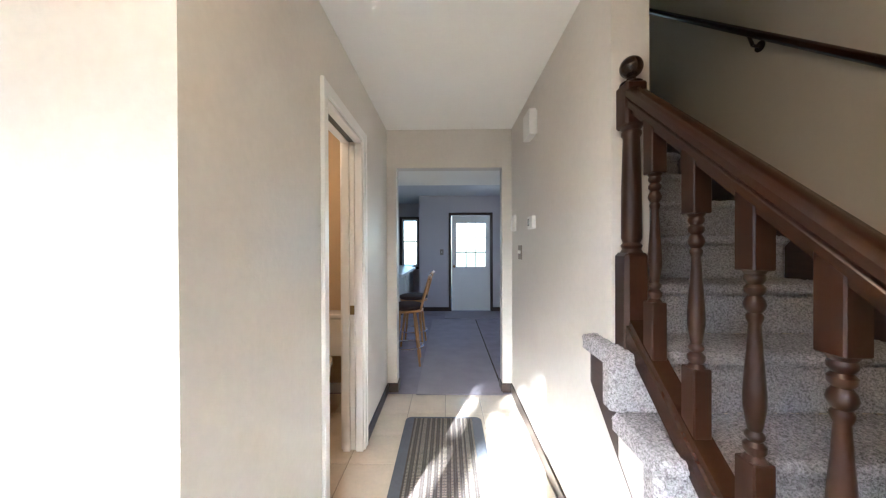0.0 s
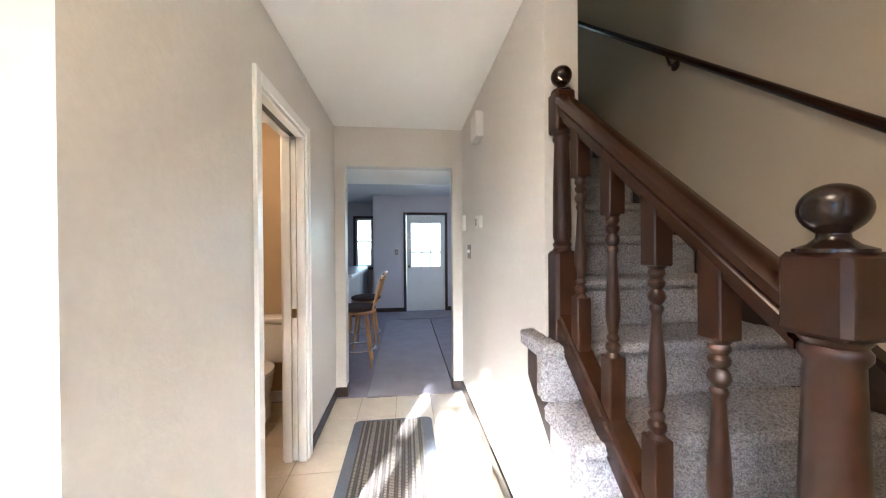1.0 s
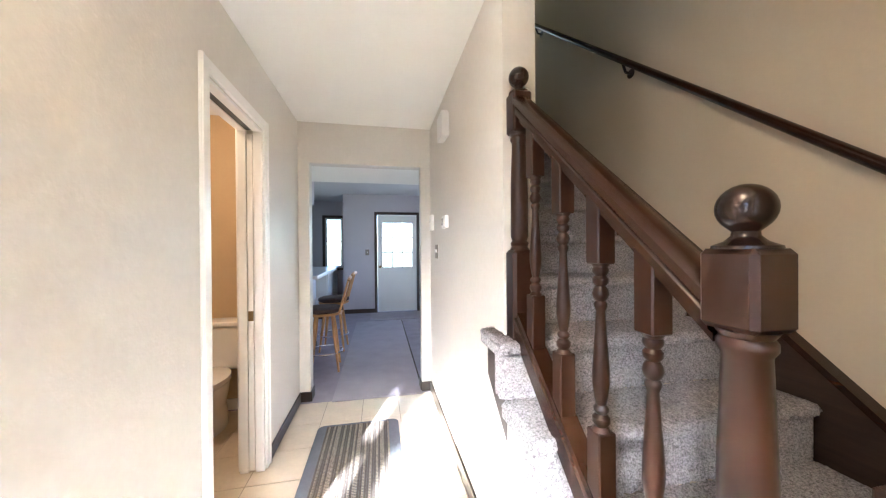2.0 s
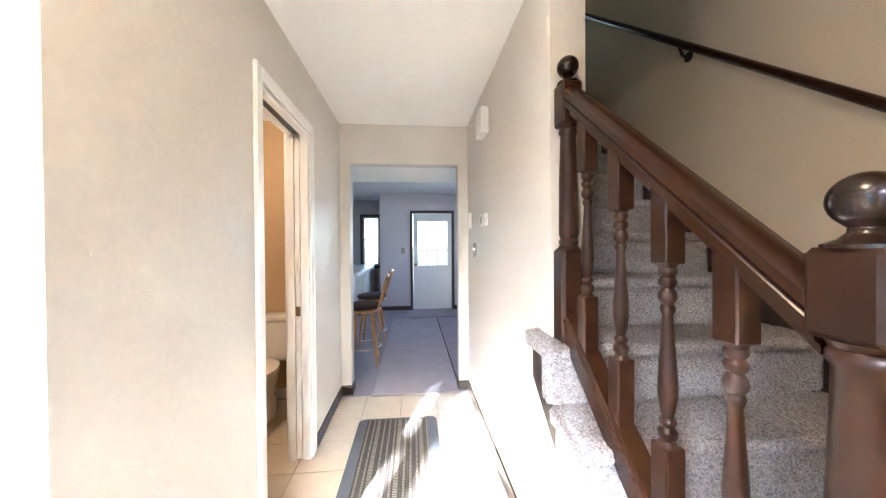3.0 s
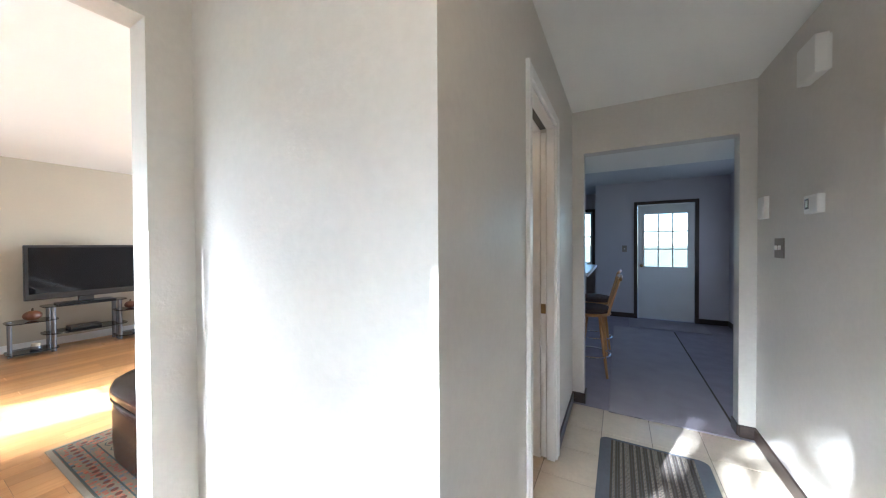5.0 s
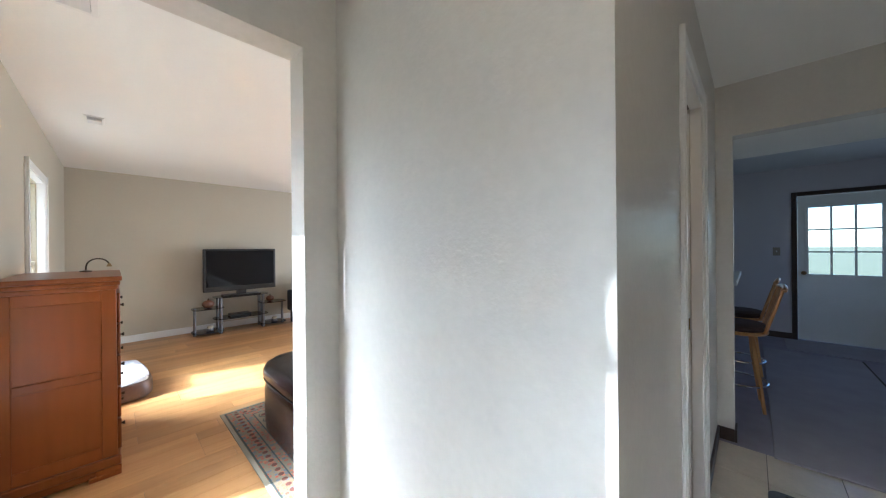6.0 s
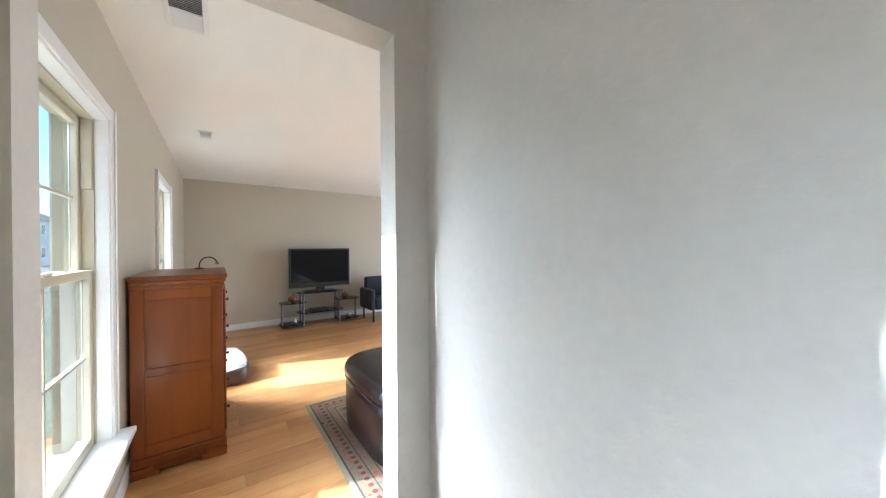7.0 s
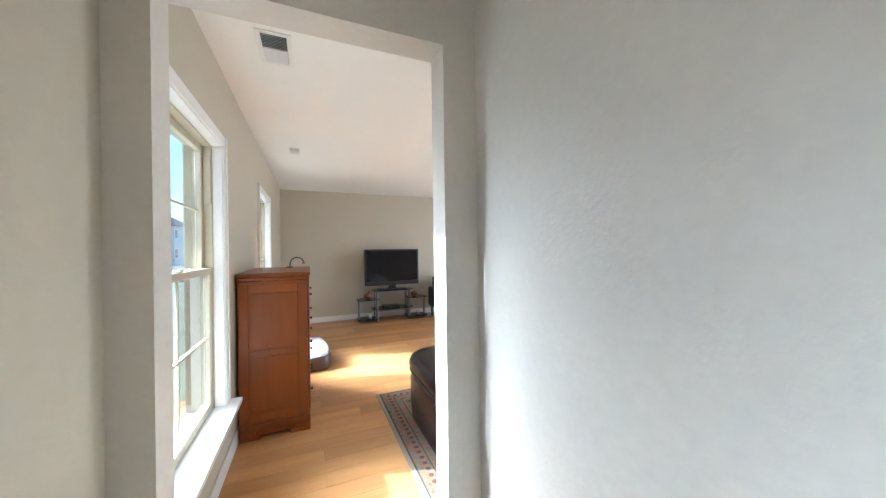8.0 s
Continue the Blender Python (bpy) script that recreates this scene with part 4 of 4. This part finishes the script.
# narrow dark strip along the right edge
part("edging", box(B(), 1.069, 1.084, 0.125, 2.95, 0.0015, 0.010, 0.002), MAT_DARK, rg, "dark strip along the rug's right edge")
dm = thing("door_mat", "grey mat in front of the back door", "mat")
part("mat_body", box(B(), 0.50, 1.55, 3.05, 3.70, 0.001, 0.012, 0.004), RUG_GREY, dm)

# ---- living room things ----
cx0, cx1, yb0, yf = -3.45, -2.565, -3.378, -2.928
cs = thing("chest_of_drawers", "tall cherry wood chest of drawers", "chest of drawers")
part("body", box(B(), cx0, cx1 - 0.006, yb0, yf, 0.115, 1.108, 0.004), CHERRY, cs)
for y0, y1, z0, z1 in ((yb0, yb0 + 0.065, 0.115, 1.108), (yf - 0.065, yf, 0.115, 1.108), (yb0 + 0.065, yf - 0.065, 0.115, 0.185), (yb0 + 0.065, yf - 0.065, 0.585, 0.635), (yb0 + 0.065, yf - 0.065, 1.043, 1.108)):
    part("side_frame", box(B(), cx1 - 0.0058, cx1 + 0.002, y0, y1, z0, z1, 0.003), CHERRY, cs)
bm = B()
box(bm, cx0 - 0.010, cx1 + 0.010, yb0 - 0.002, yf + 0.008, 1.108, 1.135, 0.006, 2)
box(bm, cx0 - 0.022, cx1 + 0.022, yb0 - 0.002, yf + 0.016, 1.135, 1.160, 0.008, 2)
part("cornice", bm, CHERRY, cs, "stepped cornice")
part("top", box(B(), cx0 - 0.034, cx1 + 0.034, yb0 - 0.003, yf + 0.024, 1.160, 1.189, 0.007, 2), CHERRY, cs, "polished cherry top")
part("plinth", box(box(B(), cx0 - 0.012, cx1 + 0.016, yb0, yf + 0.014, 0.06, 0.115, 0.006), cx0, cx1, yb0 + 0.02, yf - 0.02, 0.02, 0.06), CHERRY, cs)
for x0, x1 in ((cx0 - 0.012, cx0 + 0.10), (cx1 - 0.10, cx1 + 0.016)):
    for y0, y1 in ((yb0, yb0 + 0.13), (yf - 0.12, yf + 0.014)):
        part("bracket_foot", box(box(B(), x0, x1, y0, y1, 0.0, 0.03, 0.004), x0, x1, y0 + (0.0 if y0 < -3.1 else 0.03), y1 - (0.03 if y0 < -3.1 else 0.0), 0.03, 0.06), CHERRY, cs)
for k in range(5):
    z0 = 0.135 + k * 0.192
    d = part("drawer", box(B(), cx0 + 0.03, cx1 - 0.03, yf + 0.0005, yf + 0.016, z0, z0 + 0.180, 0.004), CHERRY, cs)
    for x in (cx0 + 0.2, cx1 - 0.2):
        kn = part("knob", lathe(B(), [(0.007, 0), (0.006, 0.007), (0.012, 0.012), (0.010, 0.018)], 12), BRONZE, d, smooth=True)
        kn.matrix_local = pose(x, yf + 0.016, z0 + 0.088, -90)
lp = thing("reading_lamp", "small dark gooseneck lamp on the chest", "lamp", (-3.33, -3.02, 1.189))
part("base", lathe(B(), [(0.032, 0.0), (0.032, 0.007), (0.008, 0.012)], 18), BRONZE, lp, smooth=True).location = (0, -0.062, 0)
part("neck", tube(B(), [(0.0, -0.062 * math.cos(math.pi * k / 14), 0.01 + 0.085 * math.sin(math.pi * k / 14) ** 0.7) for k in range(13)], 0.005), BRONZE, lp, smooth=True)
part("shade", lathe(B(), [(0.016, 0.012), (0.014, 0.022), (0.006, 0.036)], 14), BRASS, lp, "brass lamp head", smooth=True).location = (0, 0.058, 0.022)

bd = thing("dog_bed", "brown pet bed with a white fleece cushion", "pet bed", (-4.20, -2.985, 0), 4)


def soft_block(bm, sx, sy, layers, n=56, p=0.38):
    """An upholstered block: a rounded rectangle whose width follows the layers upwards."""
    rows = []
    for f, z in layers:
        row = []
        for q in range(n):
            a = 2 * math.pi * q / n
            c, s = math.cos(a), math.sin(a)
            row.append(bm.verts.new((sx * f * math.copysign(abs(c) ** p, c), sy * f * math.copysign(abs(s) ** p, s), z)))
        rows.append(row)
    for r0, r1 in zip(rows, rows[1:]):
        for q in range(n):
            bm.faces.new((r0[q], r0[(q + 1) % n], r1[(q + 1) % n], r1[q]))
    bm.faces.new(rows[0][::-1]), bm.faces.new(rows[-1])
    return bm


def pillow(bm, sx, sy, z0, z1, p=0.55, nx=14, ny=14):
    """A soft cushion: full in the middle, drawn in towards its edges."""
    g = [[[], []] for _ in range(nx + 1)]
    for i in range(nx + 1):
        for j in range(ny + 1):
            u, v = 2 * i / nx - 1, 2 * j / ny - 1
            # squircle outline
            s = (1 - 0.16 * (u * u * v * v))
            full = (max(0.0, (1 - u ** 6) * (1 - v ** 6))) ** p
            n = noise.noise((u * 2.1, v * 2.3, z1 * 5)) * 0.012
            zm = (z0 + z1) / 2
            g[i][0].append(bm.verts.new((u * sx * s, v * sy * s, zm + (z1 - zm) * full + n * full)))
            g[i][1].append(bm.verts.new((u * sx * s, v * sy * s, zm - (zm - z0) * full - 0.0005)))
    for i in range(nx):
        for j in range(ny):
            bm.faces.new((g[i][0][j], g[i + 1][0][j], g[i + 1][0][j + 1], g[i][0][j + 1]))
            bm.faces.new((g[i][1][j + 1], g[i + 1][1][j + 1], g[i + 1][1][j], g[i][1][j]))
    for i in range(nx):
        bm.faces.new((g[i][1][0], g[i + 1][1][0], g[i + 1][0][0], g[i][0][0]))
        bm.faces.new((g[i + 1][1][ny], g[i][1][ny], g[i][0][ny], g[i + 1][0][ny]))
    for j in range(ny):
        bm.faces.new((g[0][1][j + 1], g[0][1][j], g[0][0][j], g[0][0][j + 1]))
        bm.faces.new((g[nx][1][j], g[nx][1][j + 1], g[nx][0][j + 1], g[nx][0][j]))
    return bm


bolster = part("bolster", soft_block(B(), 0.46, 0.29, ((0.95, 0.004), (0.99, 0.02), (1.0, 0.07), (0.99, 0.12), (0.96, 0.145), (0.90, 0.15)), p=0.5), BED_SIDE, bd, "brown quilted side", smooth=True)
part("cushion", pillow(B(), 0.435, 0.272, 0.12, 0.185, 0.22, 24, 20), BED_TOP, bd, "white fleece cushion", smooth=True)
for u in (-0.28, 0.28):
    part("seam", tube(B(), [(u, -0.255 + 0.51 * k / 10, 0.184 - 0.03 * abs(k / 5 - 1) ** 6) for k in range(11)], 0.004, 6), BED_SIDE, bolster, "brown seam", smooth=True)

ru = thing("living_rug", "oriental rug with a cream border", "rug")
rx0, rx1, ry0, ry1 = -2.91, -1.30, -2.354, 0.2
part("border", box(B(), rx0, rx1, ry0, ry1, 0.0005, 0.009, 0.003), RUG_EDGE, ru, "cream bound edge")
part("field", box(B(), rx0 + 0.026, rx1 - 0.026, ry0 + 0.026, ry1 - 0.026, 0.006, 0.0115, 0.002), RUG_FIELD, ru, "flowered red and blue field")


def rug_frame(inset, width, mat, z):
    """A flat woven band that runs round the rug."""
    a, b, c, d = rx0 + inset, rx1 - inset, ry0 + inset, ry1 - inset
    bm = B()
    box(bm, a, b, c, c + width, 0.010, z), box(bm, a, b, d - width, d, 0.010, z)
    box(bm, a, a + width, c + width, d - width, 0.010, z), box(bm, b - width, b, c + width, d - width, 0.010, z)
    return part("band", bm, mat, ru)


rug_frame(0.028, 0.010, RUG_DARK, 0.0118)
rug_frame(0.129, 0.008, RUG_DARK, 0.0118)
rug_frame(0.186, 0.008, RUG_DARK, 0.0118)
rug_frame(0.195, 0.125, RUG_BORDER, 0.0117)
rug_frame(0.321, 0.010, RUG_DARK, 0.0118)


def medallion(r0, r1, mat, z):
    return mesh_of("medallion", lathe(B(), [(r0, 0.0), (r1, z)], 8), mat)


big_ring, big_core, small = medallion(0.048, 0.046, RUG_DARK, 0.0008), medallion(0.036, 0.034, RUG_RED, 0.0014), medallion(0.017, 0.015, RUG_RED, 0.0009)
big_tan = medallion(0.042, 0.041, RUG_BORDER, 0.0011)


def motif(mesh, x, y, sx=1.0):
    o = new("medallion", mesh)
    o.parent = ru
    o.location, o.scale = (x, y, 0.0117), (sx, 1, 1)


for k in range(12):
    for mesh in (big_ring, big_tan):
        motif(mesh, rx0 + 0.258 + k * 0.104, ry0 + 0.258)
        motif(mesh, rx0 + 0.258, ry0 + 0.258 + (k + 1) * 0.104)
    motif(big_core, rx0 + 0.258 + k * 0.104, ry0 + 0.258, 0.7)
    motif(big_core, rx0 + 0.258, ry0 + 0.258 + (k + 1) * 0.104, 0.7)
for k in range(24):
    motif(small, rx0 + 0.097 + k * 0.058, ry0 + 0.097)
    motif(small, rx0 + 0.097, ry0 + 0.097 + (k + 1) * 0.058)


ot = thing("ottoman", "dark brown leather ottoman with a padded top", "ottoman", (-2.06, -1.735, 0.011), 0)
part("base", soft_block(B(), 0.428, 0.464, ((0.95, 0.03), (0.985, 0.05), (1.0, 0.16), (1.0, 0.33), (0.985, 0.385), (0.95, 0.405))), LEATHER, ot, smooth=True)
lid = part("top_cushion", soft_block(B(), 0.428, 0.464, ((0.95, 0.395), (1.0, 0.405), (1.022, 0.43), (1.015, 0.465), (0.975, 0.50), (0.89, 0.525), (0.70, 0.545), (0.40, 0.556), (0.10, 0.56))), LEATHER, ot, "padded leather lid", smooth=True)
part("piping", soft_block(B(), 0.428, 0.464, ((0.99, 0.394), (1.014, 0.399), (0.99, 0.406))), LEATHER, lid, smooth=True)
for x in (-0.36, 0.36):
    for y in (-0.39, 0.39):
        part("foot", cyl(B(), (x, y, 0.0), (x, y, 0.032), 0.025), BLACK, ot)

TX = -6.05
tv = thing("television", "black flat-screen television on a pedestal", "television")
part("panel", box(B(), TX - 0.06, TX, -1.958, -0.892, 0.665, 1.360, 0.010, 2), BLACK, tv)
part("screen", box(B(), TX, TX + 0.003, -1.923, -0.927, 0.745, 1.328), SCREEN, tv, "dark glossy screen")
part("lower_bezel", box(B(), TX, TX + 0.006, -1.948, -0.902, 0.673, 0.735, 0.003), BLACK, tv)
part("neck", box(B(), TX - 0.05, TX - 0.01, -1.50, -1.36, 0.60, 0.673), BLACK, tv)
part("foot", box(B(), TX - 0.16, TX + 0.10, -1.70, -1.16, 0.583, 0.602, 0.006), BLACK, tv)

sd = thing("tv_stand", "smoked glass and grey steel television stand", "tv stand")


def rounded_shelf(cx, cy, r0, r1, z):
    bm = B()
    vs = [bm.verts.new((cx + r0 * math.copysign(abs(math.cos(a)) ** 0.6, math.cos(a)), cy + r1 * math.copysign(abs(math.sin(a)) ** 0.6, math.sin(a)), z)) for a in (2 * math.pi * k / 28 for k in range(28))]
    f = bm.faces.new(vs)
    ext = bmesh.ops.extrude_face_region(bm, geom=[f])["geom"]
    bmesh.ops.translate(bm, verts=[e for e in ext if isinstance(e, bmesh.types.BMVert)], vec=(0, 0, -0.010))
    bmesh.ops.recalc_face_normals(bm, faces=bm.faces)
    return bm


for cy in (-1.90, -0.95):
    for z in (0.42, 0.055):
        part("shelf", rounded_shelf(TX - 0.02, cy, 0.19, 0.21, z), SMOKED, sd)
    for y in (cy - 0.17, cy + 0.17):
        part("post", cyl(B(), (TX - 0.02, y, 0.0), (TX - 0.02, y, 0.43), 0.020), STEEL, sd, smooth=True)
for z in (0.582, 0.235):
    part("shelf", rounded_shelf(TX - 0.03, -1.43, 0.20, 0.40, z), SMOKED, sd)
for y in (-1.74, -1.12):
    part("post", cyl(B(), (TX + 0.06, y, 0.0), (TX + 0.06, y, 0.573), 0.024), STEEL, sd, smooth=True)
    part("post", cyl(B(), (TX - 0.17, y, 0.0), (TX - 0.17, y, 0.573), 0.024), STEEL, sd, smooth=True)


def pumpkin(place, s):
    o = thing("pumpkin_ornament", "small orange ceramic pumpkin on a shelf", "ornament", place, 0, "pumpkins by the television")
    bm = B()
    seg, rg2 = 32, 10
    rs = []
    for i in range(rg2 + 1):
        a = math.pi * (i + 0.4) / (rg2 + 0.8)
        rs.append([bm.verts.new((s * math.sin(a) * (1 + 0.08 * abs(math.cos(4 * b))) * math.cos(b), s * math.sin(a) * (1 + 0.08 * abs(math.cos(4 * b))) * math.sin(b), s * 0.85 - s * 0.85 * math.cos(a))) for b in (2 * math.pi * k / seg for k in range(seg))])
    for a, b in zip(rs, rs[1:]):
        for k in range(seg):
            bm.faces.new((a[k], a[(k + 1) % seg], b[(k + 1) % seg], b[k]))
    bm.faces.new(rs[0][::-1]), bm.faces.new(rs[-1])
    part("body", bm, PUMPKIN, o, smooth=True)
    part("stem", cyl(B(), (0, 0, s * 1.66), (s * 0.15, 0, s * 2.1), s * 0.16, s * 0.1, 8), BARK, o)


pumpkin((TX + 0.02, -1.90, 0.42), 0.075)
pumpkin((TX + 0.0, -0.99, 0.42), 0.062)
for y in (-1.88, -0.93):
    cd = thing("glass_jar", "clear glass jar with an ivory candle", "jar", (TX + 0.03, y, 0.0555), 0, "jars by the television")
    part("candle", lathe(B(), [(0.04, 0.0), (0.04, 0.08), (0.01, 0.084)], 16), CANDLE, cd, smooth=True)
    part("jar", lathe(B(), [(0.046, 0.0), (0.05, 0.01), (0.05, 0.13), (0.045, 0.14)], 18), STEEL, cd, "silver rimmed jar", smooth=True).scale = (0.98, 0.98, 0.35)
bx = thing("media_player", "flat black media player on the middle shelf", "media player")
part("case", box(B(), TX - 0.15, TX + 0.05, -1.60, -1.30, 0.2355, 0.275, 0.004), BLACK, bx)
part("front", box(B(), TX + 0.0505, TX + 0.054, -1.59, -1.31, 0.24, 0.27), DARK_SCREEN, bx)
bg = thing("armchair", "dark slate upholstered chair in the corner by the television", "chair", (-5.75, -0.34, 0), 0)
part("seat", box(B(), -0.28, 0.28, -0.27, 0.3, 0.22, 0.42, 0.05, 3), UPHOLSTERY, bg, smooth=True)
part("backrest", box(B(), -0.32, -0.20, -0.27, 0.3, 0.36, 0.80, 0.05, 3), UPHOLSTERY, bg, smooth=True)
part("arm", box(B(), -0.28, 0.28, -0.37, -0.272, 0.22, 0.60, 0.04, 3), UPHOLSTERY, bg, smooth=True)
part("arm", box(B(), -0.28, 0.28, 0.302, 0.40, 0.22, 0.60, 0.04, 3), UPHOLSTERY, bg, smooth=True)
for x in (-0.24, 0.24):
    for y in (-0.3, 0.33):
        part("leg", cyl(B(), (x, y, 0.0), (x, y, 0.225), 0.02), BLACK, bg)


def vent(x, y):
    o = thing("ceiling_vent", "white slatted ceiling air vent", "vent", (x, y, HL), 0, "ceiling vents")
    part("frame", box(box(box(box(B(), -0.155, 0.155, -0.085, -0.062, -0.008, -0.0005, 0.002), -0.155, 0.155, 0.062, 0.085, -0.008, -0.0005, 0.002), -0.155, -0.13, -0.062, 0.062, -0.008, -0.0005, 0.002), 0.13, 0.155, -0.062, 0.062, -0.008, -0.0005, 0.002), TRIM, o)
    part("backing", box(B(), -0.13, 0.13, -0.062, 0.062, -0.002, -0.0005), VENT_DARK, o)
    part("centre_bar", box(B(), -0.006, 0.006, -0.062, 0.062, -0.011, -0.002), TRIM, o)
    for k in range(18):
        xx = -0.121 + k * 0.0135 + (0.0125 if k > 8 else 0.0)
        s = part("slat", box(B(), -0.0055, 0.0055, -0.061, 0.061, -0.0006, 0.0006), VENT_GREY, o)
        s.matrix_local = pose(xx, 0, -0.0075, 0, -38 if k < 9 else 30)
    return o


vent(-1.925, -3.065)
vent(-3.87, -3.045).scale = (0.7, 0.7, 1)


# ---- outside ----
bm = B()
box(bm, -120, 60, -17, -10, -0.3, -0.245)
# unseen walk added to set the light that bounces in at the door
bm2 = B()
box(bm2, -1.2, 1.2, -10, -3.58, -0.3, -0.05)
solid("pavement", bm2, CONCRETE, "unseen concrete walk and step added for bounced light", "pavement", "structure")
# unseen roof added to cut the sky light through the front door
bm2 = B()
box(bm2, -1.3, 1.3, -4.75, -3.58, 2.86, 3.0)
solid("door_shade_roof", bm2, TRIM, "added unseen roof shading the front door", "porch", "structure")
solid("road", bm, ASPHALT, "grey asphalt street in front of the house", "road", "structure")


def far_house(x, y, w, d, label):
    h = thing("neighbour_house", label, "house", (x, y, -0.25), 0, "houses across the street")
    part("wall", box(B(), -w / 2, w / 2, -d / 2, d / 2, 0, 5.2), SIDING, h)
    for k in range(26):
        part("siding_board", box(B(), -w / 2 - 0.02, w / 2 + 0.02, d / 2, d / 2 + 0.03, k * 0.2, k * 0.2 + 0.17), SIDING, h)
    bm = B()
    v = [bm.verts.new(p) for p in ((-w / 2 - .4, -d / 2 - .4, 5.2), (w / 2 + .4, -d / 2 - .4, 5.2), (w / 2 + .4, d / 2 + .4, 5.2), (-w / 2 - .4, d / 2 + .4, 5.2), (-w / 2 - .4, 0, 7.6), (w / 2 + .4, 0, 7.6))]
    for f in ((0, 1, 5, 4), (2, 3, 4, 5), (0, 4, 3), (1, 2, 5), (0, 3, 2, 1)):
        bm.faces.new([v[i] for i in f])
    part("roof", bm, ROOFING, h)
    for k in range(4):
        for z in (0.9, 3.5):
            xx = -w / 2 + w * (k + 0.5) / 4
            wd = part("window", box(B(), xx - 0.55, xx + 0.55, d / 2 + 0.031, d / 2 + 0.06, z, z + 1.3), TRIM, h)
            part("pane", box(B(), xx - 0.47, xx + 0.47, d / 2 + 0.061, d / 2 + 0.07, z + 0.08, z + 1.22), SCREEN, wd)


far_house(-34, -24, 14, 9, "two-storey house with pale siding across the street")
# the next three houses are added out of view to block low sky
far_house(-13, -27, 15, 9, "added pale-sided house straight across, unseen, blocking the low sky")
far_house(4, -27, 14, 9, "added pale-sided house opposite the door, unseen, blocking the low sky")
far_house(21, -27, 14, 9, "added pale-sided house at the bend, unseen, blocking the low sky")
far_house(-58, -24, 13, 9, "two-storey house with pale siding further along")


def tree(x, y, h, seed, label):
    rnd = random.Random(seed)
    t = thing("street_tree", label, "tree", (x, y, -0.25), 0, "trees in front of the house")
    bm = B()
    cyl(bm, (0, 0, 0), (0.05, 0.02, h * 0.62), 0.15, 0.08, 10)
    tips = []
    for k in range(16):
        a, e = rnd.uniform(0, 6.28), rnd.uniform(0.3, 1.2)
        z0 = h * rnd.uniform(0.55, 0.66)
        ln = h * rnd.uniform(0.22, 0.42)
        q = (math.cos(a) * math.cos(e) * ln, math.sin(a) * math.cos(e) * ln, z0 + math.sin(e) * ln)
        cyl(bm, (0.03, 0.01, z0), q, 0.05, 0.015, 6)
        tips.append(q)
    part("trunk", bm, BARK, t)
    verts, faces = [], []
    for k in range(3800):
        c = rnd.choice(tips)
        f = rnd.uniform(0.35, 1.1)
        p = Vector((c[0] * f, c[1] * f, h * 0.58 + (c[2] - h * 0.58) * f)) + Vector((rnd.gauss(0, 0.26), rnd.gauss(0, 0.26), rnd.gauss(0, 0.30)))
        u = Vector((rnd.gauss(0, 1), rnd.gauss(0, 1), rnd.gauss(0, 1))).normalized()
        w = u.cross(Vector((rnd.gauss(0, 1), rnd.gauss(0, 1), rnd.gauss(0, 1)))).normalized()
        s = rnd.uniform(0.06, 0.10)
        b = len(verts)
        verts += [tuple(p - u * s), tuple(p + w * s * 0.5), tuple(p + u * s), tuple(p - w * s * 0.5)]
        faces.append((b, b + 1, b + 2, b + 3))
    me = bpy.data.meshes.new("crown")
    me.from_pydata(verts, [], faces)
    me.materials.append(LEAF)
    o = new("crown", me)
    o.parent = t


tree(-2.42, -10.0, 9.18, 5, "young broadleaf tree on the lawn")


# ---- pieces of the floors ----
def tile_mesh(sx, sy):
    bm = B()
    box(bm, 0, sx, 0, sy, -0.004, 0.0, 0.0015)
    return mesh_of("tile", bm, TILE)


TW, TG = 0.302, 0.004
tx = [-0.964, -0.664, -0.364, -0.062, 0.240, 0.542, 0.844, 1.146]
full = tile_mesh(TW - TG, TW - TG)
ty = [-0.388 - 0.302 * k for k in range(0, 11)]
narrow = tile_mesh(0.15, TW - TG)
edge_row = tile_mesh(TW - TG, 0.344)
for x in tx:
    for y in ty:
        m = full if x < 1.1 else narrow
        o = new("tile", m)
        o.parent = floor_hall
        o.location = (x + TG / 2, y - TW + TG / 2, 0.0)
    if x < 1.1:
        o = new("tile", edge_row)
        o.parent = floor_hall
        o.location = (x + TG / 2, -0.388 + TG / 2, 0.0)

PW = 0.126
rnd = random.Random(4)
planks = {}
for ln in (1.2, 0.9, 0.6, 0.45):
    bm = B()
    box(bm, -PW / 2 + 0.0006, PW / 2 - 0.0006, 0.0006, ln - 0.0006, -0.004, 0.0, 0.0008)
    planks[ln] = mesh_of("plank", bm, LAMINATE)
x = -6.47
while x < -1.02:
    y = -3.43 - rnd.choice((0.0, 0.3, 0.6, 0.15))
    while y < 2.0:
        ln = 1.2 if y < 0.8 else 0.9
        o = new("plank", planks[ln])
        o.parent = floor_living
        o.location = (x, y, 0.0)
        y += ln
    x += PW
